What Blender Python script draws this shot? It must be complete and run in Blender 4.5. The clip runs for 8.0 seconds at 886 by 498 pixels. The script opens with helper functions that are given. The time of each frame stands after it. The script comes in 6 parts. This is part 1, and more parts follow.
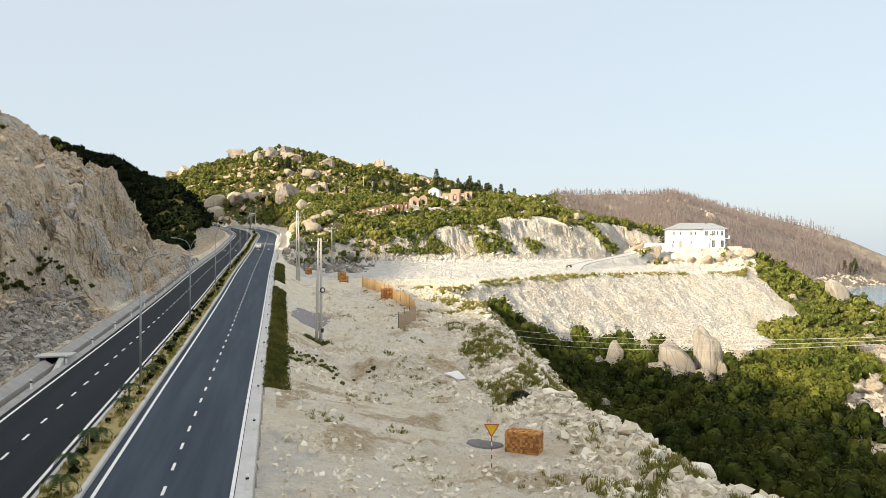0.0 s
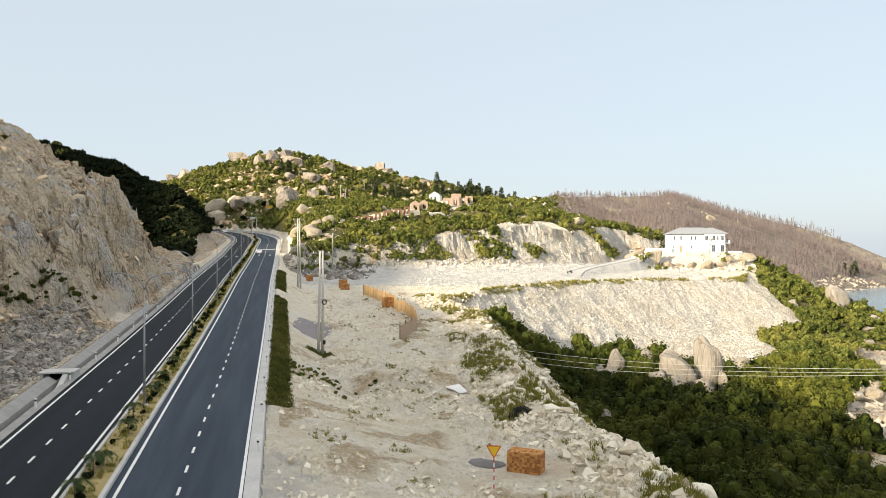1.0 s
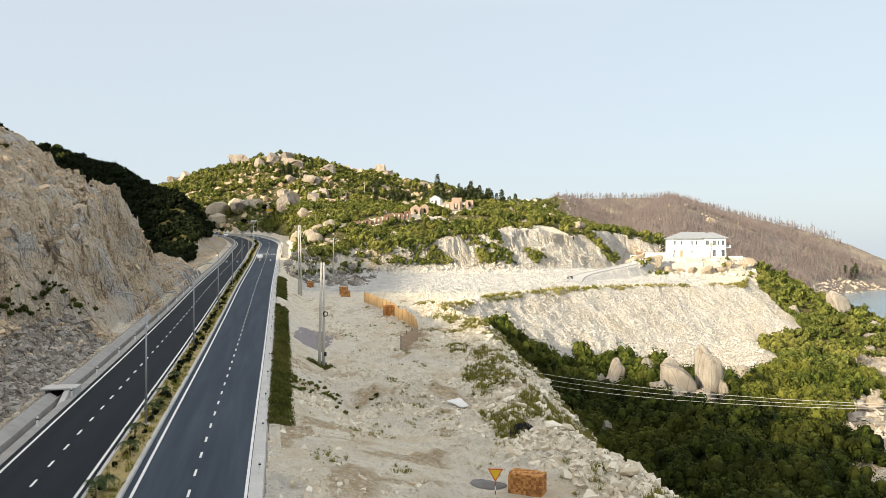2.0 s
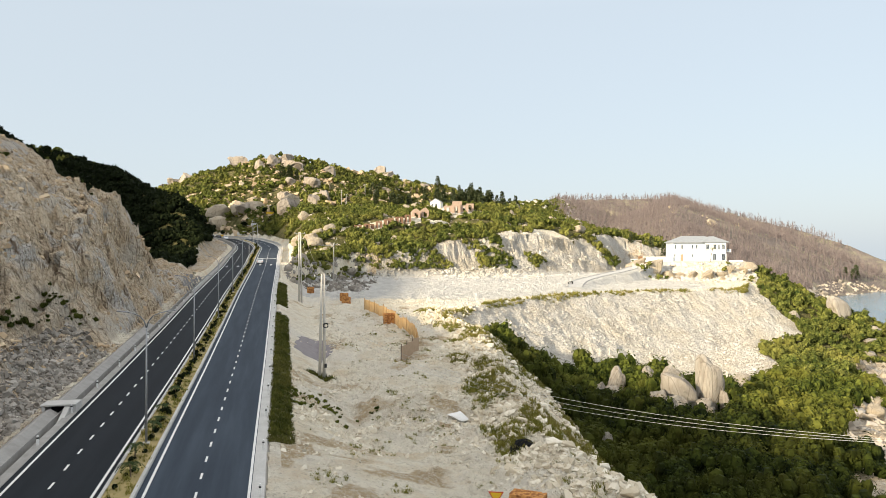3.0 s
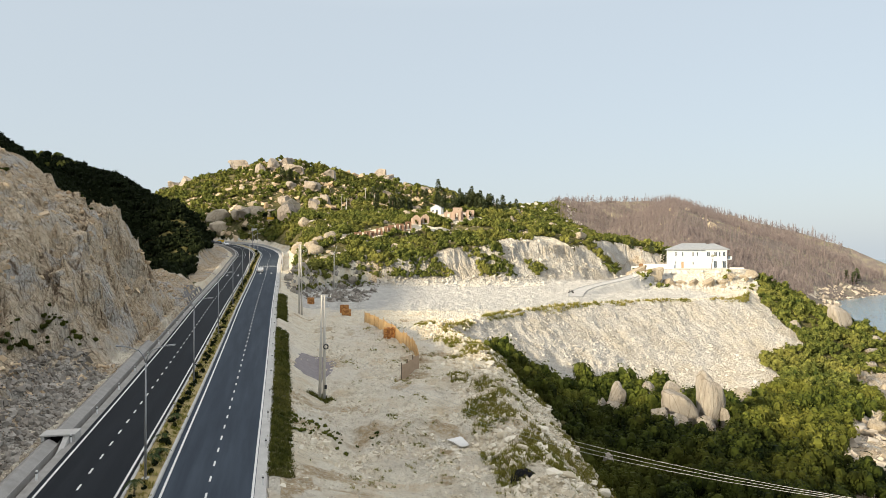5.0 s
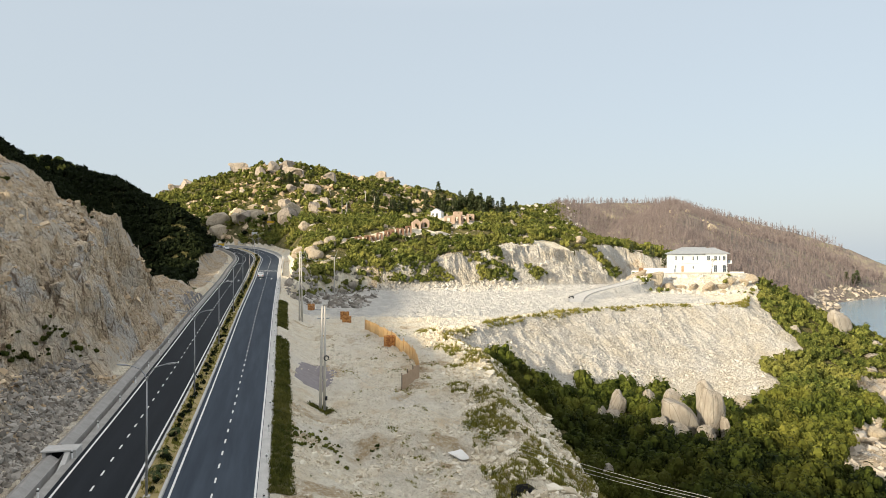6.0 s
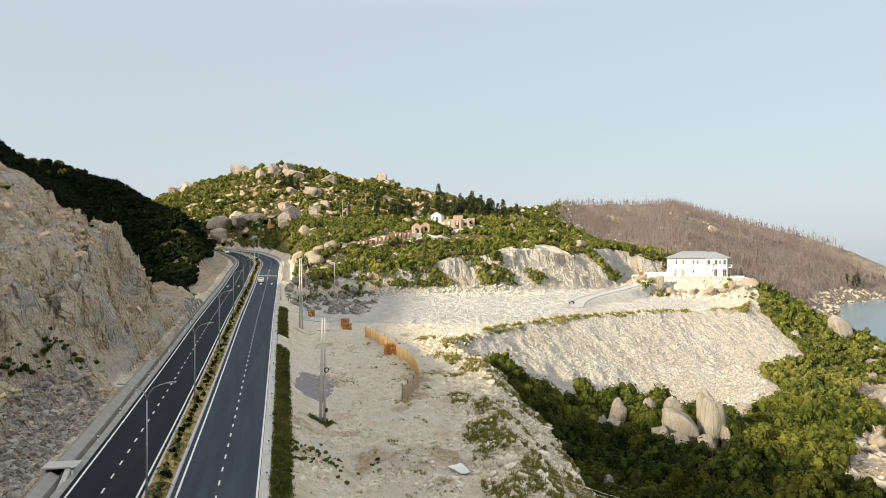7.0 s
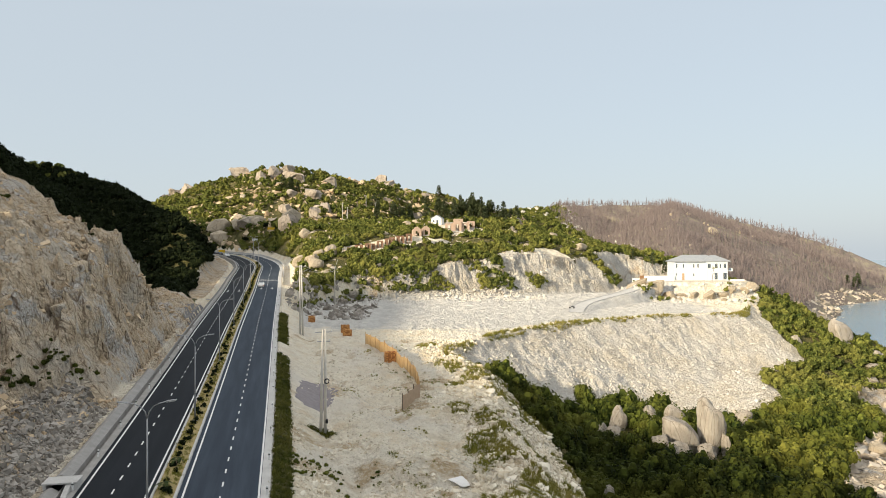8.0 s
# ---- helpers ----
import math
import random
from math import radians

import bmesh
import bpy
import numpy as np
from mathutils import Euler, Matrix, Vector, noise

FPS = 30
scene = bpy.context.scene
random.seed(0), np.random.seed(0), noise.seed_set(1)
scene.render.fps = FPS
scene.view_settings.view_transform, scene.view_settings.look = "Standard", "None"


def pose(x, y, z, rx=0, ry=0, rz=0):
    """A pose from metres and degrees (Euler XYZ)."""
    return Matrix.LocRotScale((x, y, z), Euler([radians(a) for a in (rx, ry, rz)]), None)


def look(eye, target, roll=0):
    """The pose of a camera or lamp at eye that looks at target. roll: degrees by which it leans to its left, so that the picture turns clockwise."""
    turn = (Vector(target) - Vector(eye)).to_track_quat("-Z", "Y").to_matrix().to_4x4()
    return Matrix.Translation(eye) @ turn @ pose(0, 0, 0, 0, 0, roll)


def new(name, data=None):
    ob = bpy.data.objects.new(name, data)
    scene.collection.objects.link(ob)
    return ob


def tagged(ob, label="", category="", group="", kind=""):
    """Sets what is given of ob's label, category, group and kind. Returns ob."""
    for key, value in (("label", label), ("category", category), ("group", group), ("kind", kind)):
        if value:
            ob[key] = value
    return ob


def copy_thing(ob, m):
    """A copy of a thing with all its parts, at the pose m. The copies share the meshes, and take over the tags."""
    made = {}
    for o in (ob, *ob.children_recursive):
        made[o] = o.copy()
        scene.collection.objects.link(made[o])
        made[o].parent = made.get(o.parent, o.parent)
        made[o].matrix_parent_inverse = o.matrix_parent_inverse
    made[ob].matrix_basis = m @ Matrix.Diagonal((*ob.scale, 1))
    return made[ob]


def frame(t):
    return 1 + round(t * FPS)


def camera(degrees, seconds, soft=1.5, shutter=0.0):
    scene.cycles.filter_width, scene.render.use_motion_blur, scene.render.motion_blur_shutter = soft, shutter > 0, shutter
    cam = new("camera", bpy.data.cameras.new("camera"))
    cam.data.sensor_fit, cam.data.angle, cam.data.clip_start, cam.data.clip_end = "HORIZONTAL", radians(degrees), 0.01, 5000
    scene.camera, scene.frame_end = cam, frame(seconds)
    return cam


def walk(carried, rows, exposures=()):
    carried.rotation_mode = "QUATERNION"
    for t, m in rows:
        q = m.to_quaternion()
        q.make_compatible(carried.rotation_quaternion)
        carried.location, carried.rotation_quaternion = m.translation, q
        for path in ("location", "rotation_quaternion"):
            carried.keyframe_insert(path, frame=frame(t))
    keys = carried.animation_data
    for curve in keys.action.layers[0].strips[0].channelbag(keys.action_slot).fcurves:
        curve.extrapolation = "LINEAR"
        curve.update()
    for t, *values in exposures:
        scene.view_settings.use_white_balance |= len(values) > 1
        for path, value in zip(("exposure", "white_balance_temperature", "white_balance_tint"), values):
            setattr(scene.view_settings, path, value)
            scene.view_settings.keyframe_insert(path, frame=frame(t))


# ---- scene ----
cam = camera(63.4, 8.0, soft=0.75)
METRES, EYE, TILT, LEAN, TURN = 11.0, 10.0, 0.2, 0.0, 0.0
ROWS = [
    (0.0, 0.0, 0.0, 0.0, 0.0, 0.0, -0.0),
    (0.5, -0.0038, -0.0165, 0.0598, 0.02, 0.06, 0.04),
    (1.0, -0.0122, -0.0284, 0.1219, 0.02, 0.1, 0.05),
    (1.5, -0.0175, -0.0346, 0.1867, 0.03, 0.13, 0.01),
    (3.0, -0.0223, -0.0288, 0.3825, 0.07, 0.14, -0.03),
    (3.5, -0.0227, -0.0227, 0.4422, 0.08, 0.14, -0.07),
    (4.0, -0.0211, -0.0158, 0.4983, 0.09, 0.14, -0.08),
    (4.5, -0.0209, -0.0092, 0.5596, 0.1, 0.13, -0.08),
    (6.0, -0.0223, -0.0235, 0.7412, 0.12, 0.2, -0.01),
    (6.5, -0.0211, -0.0248, 0.8047, 0.13, 0.22, -0.0),
    (7.0, -0.0189, -0.0249, 0.8693, 0.15, 0.24, 0.04),
    (7.5, -0.019, -0.0235, 0.9346, 0.15, 0.25, 0.07),
    (8.0, -0.0183, -0.0243, 0.9929, 0.17, 0.24, 0.08),
]
walk(cam, [(t, pose(0, 0, EYE, TILT, LEAN, TURN) @ pose(METRES * x, METRES * y, METRES * z, 90 + pitch, roll, yaw)) for t, x, y, z, yaw, pitch, roll in ROWS],
     exposures=[(0.0, 0.74), (3.0, 0.70), (4.0, 0.64), (4.5, 0.58), (6.0, 0.54), (8.0, 0.51)])

# ---- world, sun, exposure ----
SUN_TO = Vector((-0.74, -0.67, 0.0)).normalized()
SUN_EL = radians(17.4)
world = bpy.data.worlds.new("world")
scene.world = world
world.use_nodes = True
wn, wl = world.node_tree.nodes, world.node_tree.links
sky = wn.new("ShaderNodeTexSky")
sky.sky_type, sky.sun_disc = "NISHITA", False
sky.sun_elevation, sky.sun_rotation = SUN_EL, math.atan2(SUN_TO.x, SUN_TO.y)
sky.air_density, sky.dust_density, sky.ozone_density = 1.0, 2.0, 1.0
hazy = wn.new("ShaderNodeMix")
hazy.data_type = "RGBA"
hazy.inputs[0].default_value = 0.85
veil = wn.new("ShaderNodeMix")  # haze colour, made brighter overhead, out of view, to add fill light
veil.data_type = "RGBA"
veil.inputs[6].default_value, veil.inputs[7].default_value = (2.86, 3.19, 3.46, 1), (6.1, 6.0, 5.8, 1)
lift = wn.new("ShaderNodeMapRange")
up = wn.new("ShaderNodeSeparateXYZ")
wl.new(wn.new("ShaderNodeTexCoord").outputs["Generated"], up.inputs[0])
wl.new(up.outputs[2], lift.inputs[0])
lift.inputs[1].default_value, lift.inputs[2].default_value = 0.32, 0.85
wl.new(lift.outputs[0], veil.inputs[0])
wl.new(sky.outputs[0], hazy.inputs[6])
wl.new(veil.outputs[2], hazy.inputs[7])
wl.new(hazy.outputs[2], wn["Background"].inputs[0])
wn["Background"].inputs[1].default_value = 0.15
sun = new("sun", bpy.data.lights.new("sun", "SUN"))
sun.data.energy, sun.data.angle, sun.data.color = 4.9, radians(3.0), (1.0, 0.85, 0.62)
sun_dir = Vector((SUN_TO.x * math.cos(SUN_EL), SUN_TO.y * math.cos(SUN_EL), math.sin(SUN_EL)))
sun.matrix_world = look((0, 0, 150), Vector((0, 0, 150)) - sun_dir)


# ---- materials ----
class Nodes:
    """A node material under construction."""

    def __init__(self, name, rough=0.9, metal=0.0, spec=0.3):
        self.m = bpy.data.materials.new(name)
        self.m.use_nodes = True
        self.t = self.m.node_tree
        self.b = self.t.nodes["Principled BSDF"]
        self.b.inputs["Roughness"].default_value = rough
        self.b.inputs["Metallic"].default_value = metal
        self.b.inputs["Specular IOR Level"].default_value = spec
        self.co = self.t.nodes.new("ShaderNodeTexCoord").outputs["Object"]

    def put(self, socket, v):
        if isinstance(v, bpy.types.NodeSocket):
            self.t.links.new(v, socket)
        elif isinstance(v, (tuple, list)) and len(v) == 3 and socket.type == "RGBA":
            socket.default_value = (*v, 1)
        else:
            socket.default_value = v

    def noise(self, scale, detail=4, rough=0.6, stretch=None, dist=0.0):
        n = self.t.nodes.new("ShaderNodeTexNoise")
        n.inputs["Scale"].default_value, n.inputs["Detail"].default_value = scale, detail
        n.inputs["Roughness"].default_value, n.inputs["Distortion"].default_value = rough, dist
        self.put(n.inputs["Vector"], self.stretched(stretch))
        return n.outputs["Fac"]

    def stretched(self, stretch):
        if not stretch:
            return self.co
        m = self.t.nodes.new("ShaderNodeMapping")
        m.inputs["Scale"].default_value = stretch
        self.t.links.new(self.co, m.inputs[0])
        return m.outputs[0]

    def voronoi(self, scale, feature="F1", out="Distance", stretch=None):
        n = self.t.nodes.new("ShaderNodeTexVoronoi")
        n.feature = feature
        n.inputs["Scale"].default_value = scale
        self.put(n.inputs["Vector"], self.stretched(stretch))
        return n.outputs[out]

    def ramp(self, fac, a, b, lo=0.35, hi=0.65):
        """Colours a to b as fac goes from lo to hi."""
        return self.mix(self.span(fac, lo, hi), a, b)

    def span(self, fac, lo, hi, to0=0.0, to1=1.0):
        n = self.t.nodes.new("ShaderNodeMapRange")
        for k, v in zip(range(5), (fac, lo, hi, to0, to1)):
            self.put(n.inputs[k], v)
        return n.outputs[0]

    def mix(self, fac, a, b, blend="MIX"):
        n = self.t.nodes.new("ShaderNodeMix")
        n.data_type, n.blend_type = "RGBA", blend
        self.put(n.inputs[0], fac)
        self.put(n.inputs[6], a)
        self.put(n.inputs[7], b)
        return n.outputs[2]

    def math(self, op, a, b=0.5):
        n = self.t.nodes.new("ShaderNodeMath")
        n.operation = op
        self.put(n.inputs[0], a)
        self.put(n.inputs[1], b)
        return n.outputs[0]

    def attr(self, name, channel=None):
        n = self.t.nodes.new("ShaderNodeAttribute")
        n.attribute_name = name
        if channel is None:
            return n.outputs["Color"]
        sep = self.t.nodes.new("ShaderNodeSeparateColor")
        self.t.links.new(n.outputs["Color"], sep.inputs[0])
        return sep.outputs[channel]

    def island(self):
        return self.t.nodes.new("ShaderNodeNewGeometry").outputs["Random Per Island"]

    def each(self):
        return self.t.nodes.new("ShaderNodeObjectInfo").outputs["Random"]

    def bump(self, height, strength=0.5, distance=0.05):
        n = self.t.nodes.new("ShaderNodeBump")
        n.inputs["Strength"].default_value, n.inputs["Distance"].default_value = strength, distance
        self.put(n.inputs["Height"], height)
        self.t.links.new(n.outputs[0], self.b.inputs["Normal"])

    def done(self, color):
        self.put(self.b.inputs["Base Color"], color)
        return self.m


def simple(name, a, b=None, scale=3.0, rough=0.8, metal=0.0, spec=0.3, bump=0.2, dist=0.02):
    """A material of two close colours, mottled at two scales, with fine relief."""
    n = Nodes(name, rough, metal, spec)
    b = b or tuple(v * 0.8 for v in a)
    big, fine = n.noise(scale), n.noise(scale * 9, 3)
    c = n.mix(n.span(fine, 0.3, 0.7, 0, 0.35), n.ramp(big, a, b, 0.3, 0.7), tuple(v * 0.7 for v in b))
    n.bump(fine, bump, dist)
    return n.done(c)


def rock_layer(n):
    """Cut rock with drill streaks and rust; crevice shade is put into the colour."""
    streak = n.noise(0.5, 6, 0.65, stretch=(1.0, 1.0, 0.55), dist=0.9)
    rock = n.ramp(streak, (0.67, 0.56, 0.42), (0.50, 0.385, 0.255), 0.42, 0.66)
    crack = n.voronoi(0.8, "DISTANCE_TO_EDGE", stretch=(1, 1.5, 0.5))
    rock = n.mix(n.span(n.noise(0.13, 6, 0.7), 0.52, 0.60, 0, 0.8), rock, (0.56, 0.55, 0.53))
    # dark noise patches: stain, and the shade of small crevices painted in
    rock = n.mix(n.span(n.noise(1.1, 8, 0.72, stretch=(1, 1, 0.7)), 0.55, 0.68, 0, 0.75), rock, (0.24, 0.175, 0.11))
    rock = n.mix(n.span(n.noise(2.6, 8, 0.8, stretch=(1, 1, 0.5)), 0.54, 0.61, 0, 0.85), rock, (0.14, 0.10, 0.065))
    rock = n.mix(n.span(n.voronoi(1.5, "DISTANCE_TO_EDGE", stretch=(1, 1.2, 0.7)), 0.0, 0.05, 0.55, 0), rock, (0.20, 0.15, 0.10))
    rock = n.mix(n.span(n.noise(0.09, 5, 0.65), 0.5, 0.62, 0, 0.7), rock, (0.56, 0.51, 0.435))
    # broad dark clefts, shade given as colour
    cleft_shade = n.noise(0.35, 7, 0.7, stretch=(1, 1, 0.45), dist=1.2)
    rock = n.mix(n.span(cleft_shade, 0.58, 0.64, 0, 0.85), rock, (0.14, 0.095, 0.06))
    rock = n.mix(n.math("MULTIPLY", n.span(crack, 0.0, 0.06, 0.8, 0), n.span(n.noise(0.25, 3), 0.48, 0.62)), rock, (0.12, 0.085, 0.05))
    return rock, streak, crack


def terrain_material():
    n = Nodes("terrain_ground", 0.95, spec=0.1)
    big, mid, fine = n.noise(0.05, 5), n.noise(0.4, 6), n.noise(3.0, 6, 0.7)
    pebble = n.voronoi(2.2)
    pebble_tone = n.voronoi(2.2, out="Color")
    # sandy dirt
    dirt = n.ramp(mid, (0.79, 0.73, 0.60), (0.69, 0.595, 0.43), 0.45, 0.72)
    # dark mottling: soil tone, plus the shadows of clods put into the colour
    dirt = n.mix(n.span(n.noise(1.3, 7, 0.75), 0.52, 0.64, 0, 0.6), dirt, (0.44, 0.37, 0.27))
    dirt = n.mix(n.span(n.noise(3.2, 6, 0.75), 0.57, 0.64, 0, 0.6), dirt, (0.33, 0.27, 0.19))
    dirt = n.mix(n.span(n.noise(0.22, 5, 0.65), 0.52, 0.64, 0, 0.6), dirt, (0.64, 0.50, 0.32))
    dirt = n.mix(n.span(big, 0.46, 0.62, 0, 0.6), dirt, (0.68, 0.645, 0.58))
    dirt = n.mix(n.span(fine, 0.45, 0.75, 0, 0.6), dirt, (0.70, 0.64, 0.54))
    speck = n.voronoi(1.7)
    dirt = n.mix(n.span(speck, 0.10, 0.22, 0.75, 0), dirt, n.mix(n.voronoi(1.7, out="Color"), (0.34, 0.28, 0.20), (0.74, 0.69, 0.60)))
    dirt = n.mix(n.span(n.voronoi(5.0), 0.08, 0.2, 0.6, 0), dirt, n.mix(n.voronoi(5.0, out="Color"), (0.30, 0.25, 0.18), (0.72, 0.67, 0.58)))
    rock, streak, crack = rock_layer(n)
    # pale blasted rubble
    pale = n.mix(n.span(n.noise(0.12, 5), 0.42, 0.62), (0.63, 0.605, 0.555), (0.56, 0.505, 0.41))
    pale = n.mix(n.span(pebble, 0.3, 0.65, 0, 0.5), pale, (0.36, 0.33, 0.29))
    pale = n.mix(n.span(n.noise(2.0, 8, 0.75), 0.5, 0.64, 0, 0.6), pale, (0.30, 0.25, 0.19))
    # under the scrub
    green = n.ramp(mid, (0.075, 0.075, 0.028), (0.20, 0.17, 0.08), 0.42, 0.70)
    # grey gravel
    grey = n.ramp(mid, (0.62, 0.605, 0.57), (0.50, 0.48, 0.445), 0.4, 0.65)
    grey = n.mix(n.span(pebble, 0.2, 0.6, 0, 0.22), grey, (0.40, 0.39, 0.365))
    # dry brown slope
    brown = n.ramp(n.noise(0.06, 5), (0.21, 0.175, 0.155), (0.31, 0.28, 0.20), 0.45, 0.68)
    # bare brown earth
    soil = n.ramp(n.noise(0.9, 6, 0.7), (0.53, 0.42, 0.27), (0.38, 0.285, 0.17), 0.38, 0.62)
    soil = n.mix(n.span(n.noise(2.4, 6, 0.75), 0.46, 0.6, 0, 0.8), soil, (0.64, 0.57, 0.46))
    c = dirt
    for name, ch, layer in (("cover_b", 2, soil), ("cover_a", 0, rock), ("cover_a", 1, pale), ("cover_a", 2, green), ("cover_b", 0, grey), ("cover_b", 1, brown)):
        w = n.attr(name, ch)
        edge = n.math("ADD", n.math("MULTIPLY", n.math("SUBTRACT", mid, 0.5), 0.9), w)
        c = n.mix(n.span(edge, 0.35, 0.65), c, layer)
    n.bump(n.math("ADD", n.math("ADD", fine, n.math("MULTIPLY", streak, 2.0)), n.math("MULTIPLY", n.attr("cover_a", 0), n.span(crack, 0, 0.12, 0, 0.6))), 1.0, 0.5)
    return n.done(c)


def slab_material():
    n = Nodes("split_rock", 0.95, spec=0.1)
    rock, streak, crack = rock_layer(n)
    n.bump(n.math("ADD", n.noise(3.0, 6, 0.7), n.math("MULTIPLY", streak, 2.0)), 1.0, 0.4)
    return n.done(rock)


M_GROUND, M_SLAB = terrain_material(), slab_material()


def asphalt(name, k):
    n = Nodes(name, 0.8, spec=0.18)
    turn = n.t.nodes.new("ShaderNodeMapping")
    turn.inputs["Rotation"].default_value = (0, 0, radians(-12.7))
    n.t.links.new(n.co, turn.inputs[0])
    n.co = turn.outputs[0]
    lane = n.noise(0.9, 4, 0.6, stretch=(1.0, 0.012, 1.0))
    patch = n.noise(0.25, 4, 0.6, stretch=(1.0, 0.2, 1.0))
    grit = n.noise(40, 2)
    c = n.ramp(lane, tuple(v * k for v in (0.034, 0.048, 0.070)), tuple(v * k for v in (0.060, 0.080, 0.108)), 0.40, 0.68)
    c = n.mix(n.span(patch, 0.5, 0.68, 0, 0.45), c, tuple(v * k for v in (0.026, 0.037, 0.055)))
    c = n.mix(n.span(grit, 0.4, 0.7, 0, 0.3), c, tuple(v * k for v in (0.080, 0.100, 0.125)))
    n.bump(grit, 0.3, 0.01)
    return n.done(c)


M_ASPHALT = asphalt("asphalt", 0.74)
# much darker asphalt tone for the cliff-side carriageway
M_ASPHALT_DARK = asphalt("dark_asphalt", 0.19)
M_PAINT = simple("road_paint", (0.78, 0.78, 0.76), (0.66, 0.66, 0.64), 2.0, 0.6)
M_CONCRETE = simple("concrete", (0.55, 0.54, 0.52), (0.44, 0.43, 0.41), 0.7, 0.85)
M_DRAIN = simple("weathered_concrete", (0.36, 0.35, 0.335), (0.26, 0.25, 0.235), 0.9, 0.9)
M_SOIL = simple("median_soil", (0.40, 0.31, 0.14), (0.28, 0.23, 0.10), 0.8, 0.95, bump=0.6, dist=0.05)


# ---- mesh helpers ----
def mesh_object(name, verts, faces, material, smooth=False, parent=None):
    me = bpy.data.meshes.new(name)
    me.from_pydata([tuple(v) for v in verts] if not isinstance(verts, np.ndarray) else verts.tolist(), [], faces if isinstance(faces, list) else faces.tolist())
    if material:
        me.materials.append(material)
    if smooth:
        me.polygons.foreach_set("use_smooth", [True] * len(me.polygons))
    me.update()
    ob = new(name, me)
    ob.parent = parent
    return ob


def part(name, bm, material, parent=None, label="", smooth=False):
    me = bpy.data.meshes.new(name)
    if smooth:
        for f in bm.faces:
            f.smooth = True
    bm.to_mesh(me)
    bm.free()
    me.materials.append(material)
    ob = new(name, me)
    ob.parent = parent
    return tagged(ob, label)


def noise_at(x, y, scale, octaves=4, seed=0, ridged=False):
    """Fractal value noise over arrays of places, about -1 to 1."""
    total, amp, norm = np.zeros_like(x), 1.0, 0.0
    for o in range(octaves):
        fx, fy = x / scale, y / scale
        ix, iy = np.floor(fx).astype(np.int64), np.floor(fy).astype(np.int64)
        u, v = fx - ix, fy - iy
        u, v = u * u * (3 - 2 * u), v * v * (3 - 2 * v)

        def lattice(a, b):
            k = (a * 374761393 + b * 668265263 + (seed + o * 17) * 974634521) & 0x7FFFFFFF
            k = ((k ^ (k >> 13)) * 1274126177) & 0x7FFFFFFF
            return ((k ^ (k >> 16)) & 0xFFFF) / 32767.5 - 1

        n = (lattice(ix, iy) * (1 - u) + lattice(ix + 1, iy) * u) * (1 - v) + (lattice(ix, iy + 1) * (1 - u) + lattice(ix + 1, iy + 1) * u) * v
        total += amp * ((1 - 2 * np.abs(n)) if ridged else n)
        norm += amp
        amp, scale = amp * 0.5, scale * 0.5
    return total / norm


# ---- the road's line ----
ROAD_X = [(-60, -3), (0, -10.5), (54, -22.8), (83, -29.3), (117, -37.0), (149, -44.2), (221, -60.0), (250, -66.5), (275, -71.5)]
ROAD_END = [(-79, 296), (-91, 318), (-112, 345), (-145, 375), (-200, 410)]
GRADE = [(-60, -5.5), (0, -3.6), (30, -2.0), (54, -0.6), (83, 1.1), (117, 3.3), (149, 5.7), (221, 10.5), (260, 14.0), (290, 17.0), (330, 20.5), (380, 22.5), (480, 23)]


def smooth_line(points, step=1.0):
    """A line through plan points, resampled at even steps and smoothed."""
    p = np.array(points, float)
    seg = np.r_[0, np.cumsum(np.hypot(*np.diff(p, axis=0).T))]
    s = np.arange(0, seg[-1], step)
    q = np.c_[np.interp(s, seg, p[:, 0]), np.interp(s, seg, p[:, 1])]
    for _ in range(60):
        q[1:-1] = (q[:-2] + 2 * q[1:-1] + q[2:]) / 4
    return q


LINE = smooth_line([(x, y) for y, x in ROAD_X] + ROAD_END)
RUN = np.r_[0, np.cumsum(np.hypot(*np.diff(LINE, axis=0).T))]
AHEAD = np.gradient(LINE, axis=0)
AHEAD /= np.linalg.norm(AHEAD, axis=1)[:, None]
RIGHT = np.c_[AHEAD[:, 1], -AHEAD[:, 0]]


def grade_z(run):
    z = np.interp(run, [g[0] + 60 for g in GRADE], [g[1] for g in GRADE])
    return z


ROAD_Z = grade_z(RUN)
for _ in range(40):
    ROAD_Z[1:-1] = (ROAD_Z[:-2] + 2 * ROAD_Z[1:-1] + ROAD_Z[2:]) / 4


def off_road(x, y):
    """Sideways distance from the road's middle (right is plus), and the road's height there."""
    d, z = np.empty(x.size), np.empty(x.size)
    fx, fy = x.ravel(), y.ravel()
    L = LINE[::2]
    for a in range(0, x.size, 20000):
        dx, dy = fx[a:a + 20000, None] - L[:, 0], fy[a:a + 20000, None] - L[:, 1]
        k = np.argmin(dx * dx + dy * dy, axis=1) * 2
        px, py = fx[a:a + 20000] - LINE[k, 0], fy[a:a + 20000] - LINE[k, 1]
        side = px * RIGHT[k, 0] + py * RIGHT[k, 1]
        far = np.hypot(px, py)
        d[a:a + 20000] = np.sign(side) * far
        z[a:a + 20000] = ROAD_Z[k]
    return d.reshape(x.shape), z.reshape(x.shape)


def road_spot(y, side=0.0, up=0.0):
    """The place on the road where its middle passes that y, moved sideways."""
    k = int(np.argmin(np.abs(LINE[:, 1] - y)))
    return Vector((*(LINE[k] + RIGHT[k] * side), ROAD_Z[k] + up))


def heading(y):
    k = int(np.argmin(np.abs(LINE[:, 1] - y)))
    return math.degrees(math.atan2(-AHEAD[k, 0], AHEAD[k, 1]))


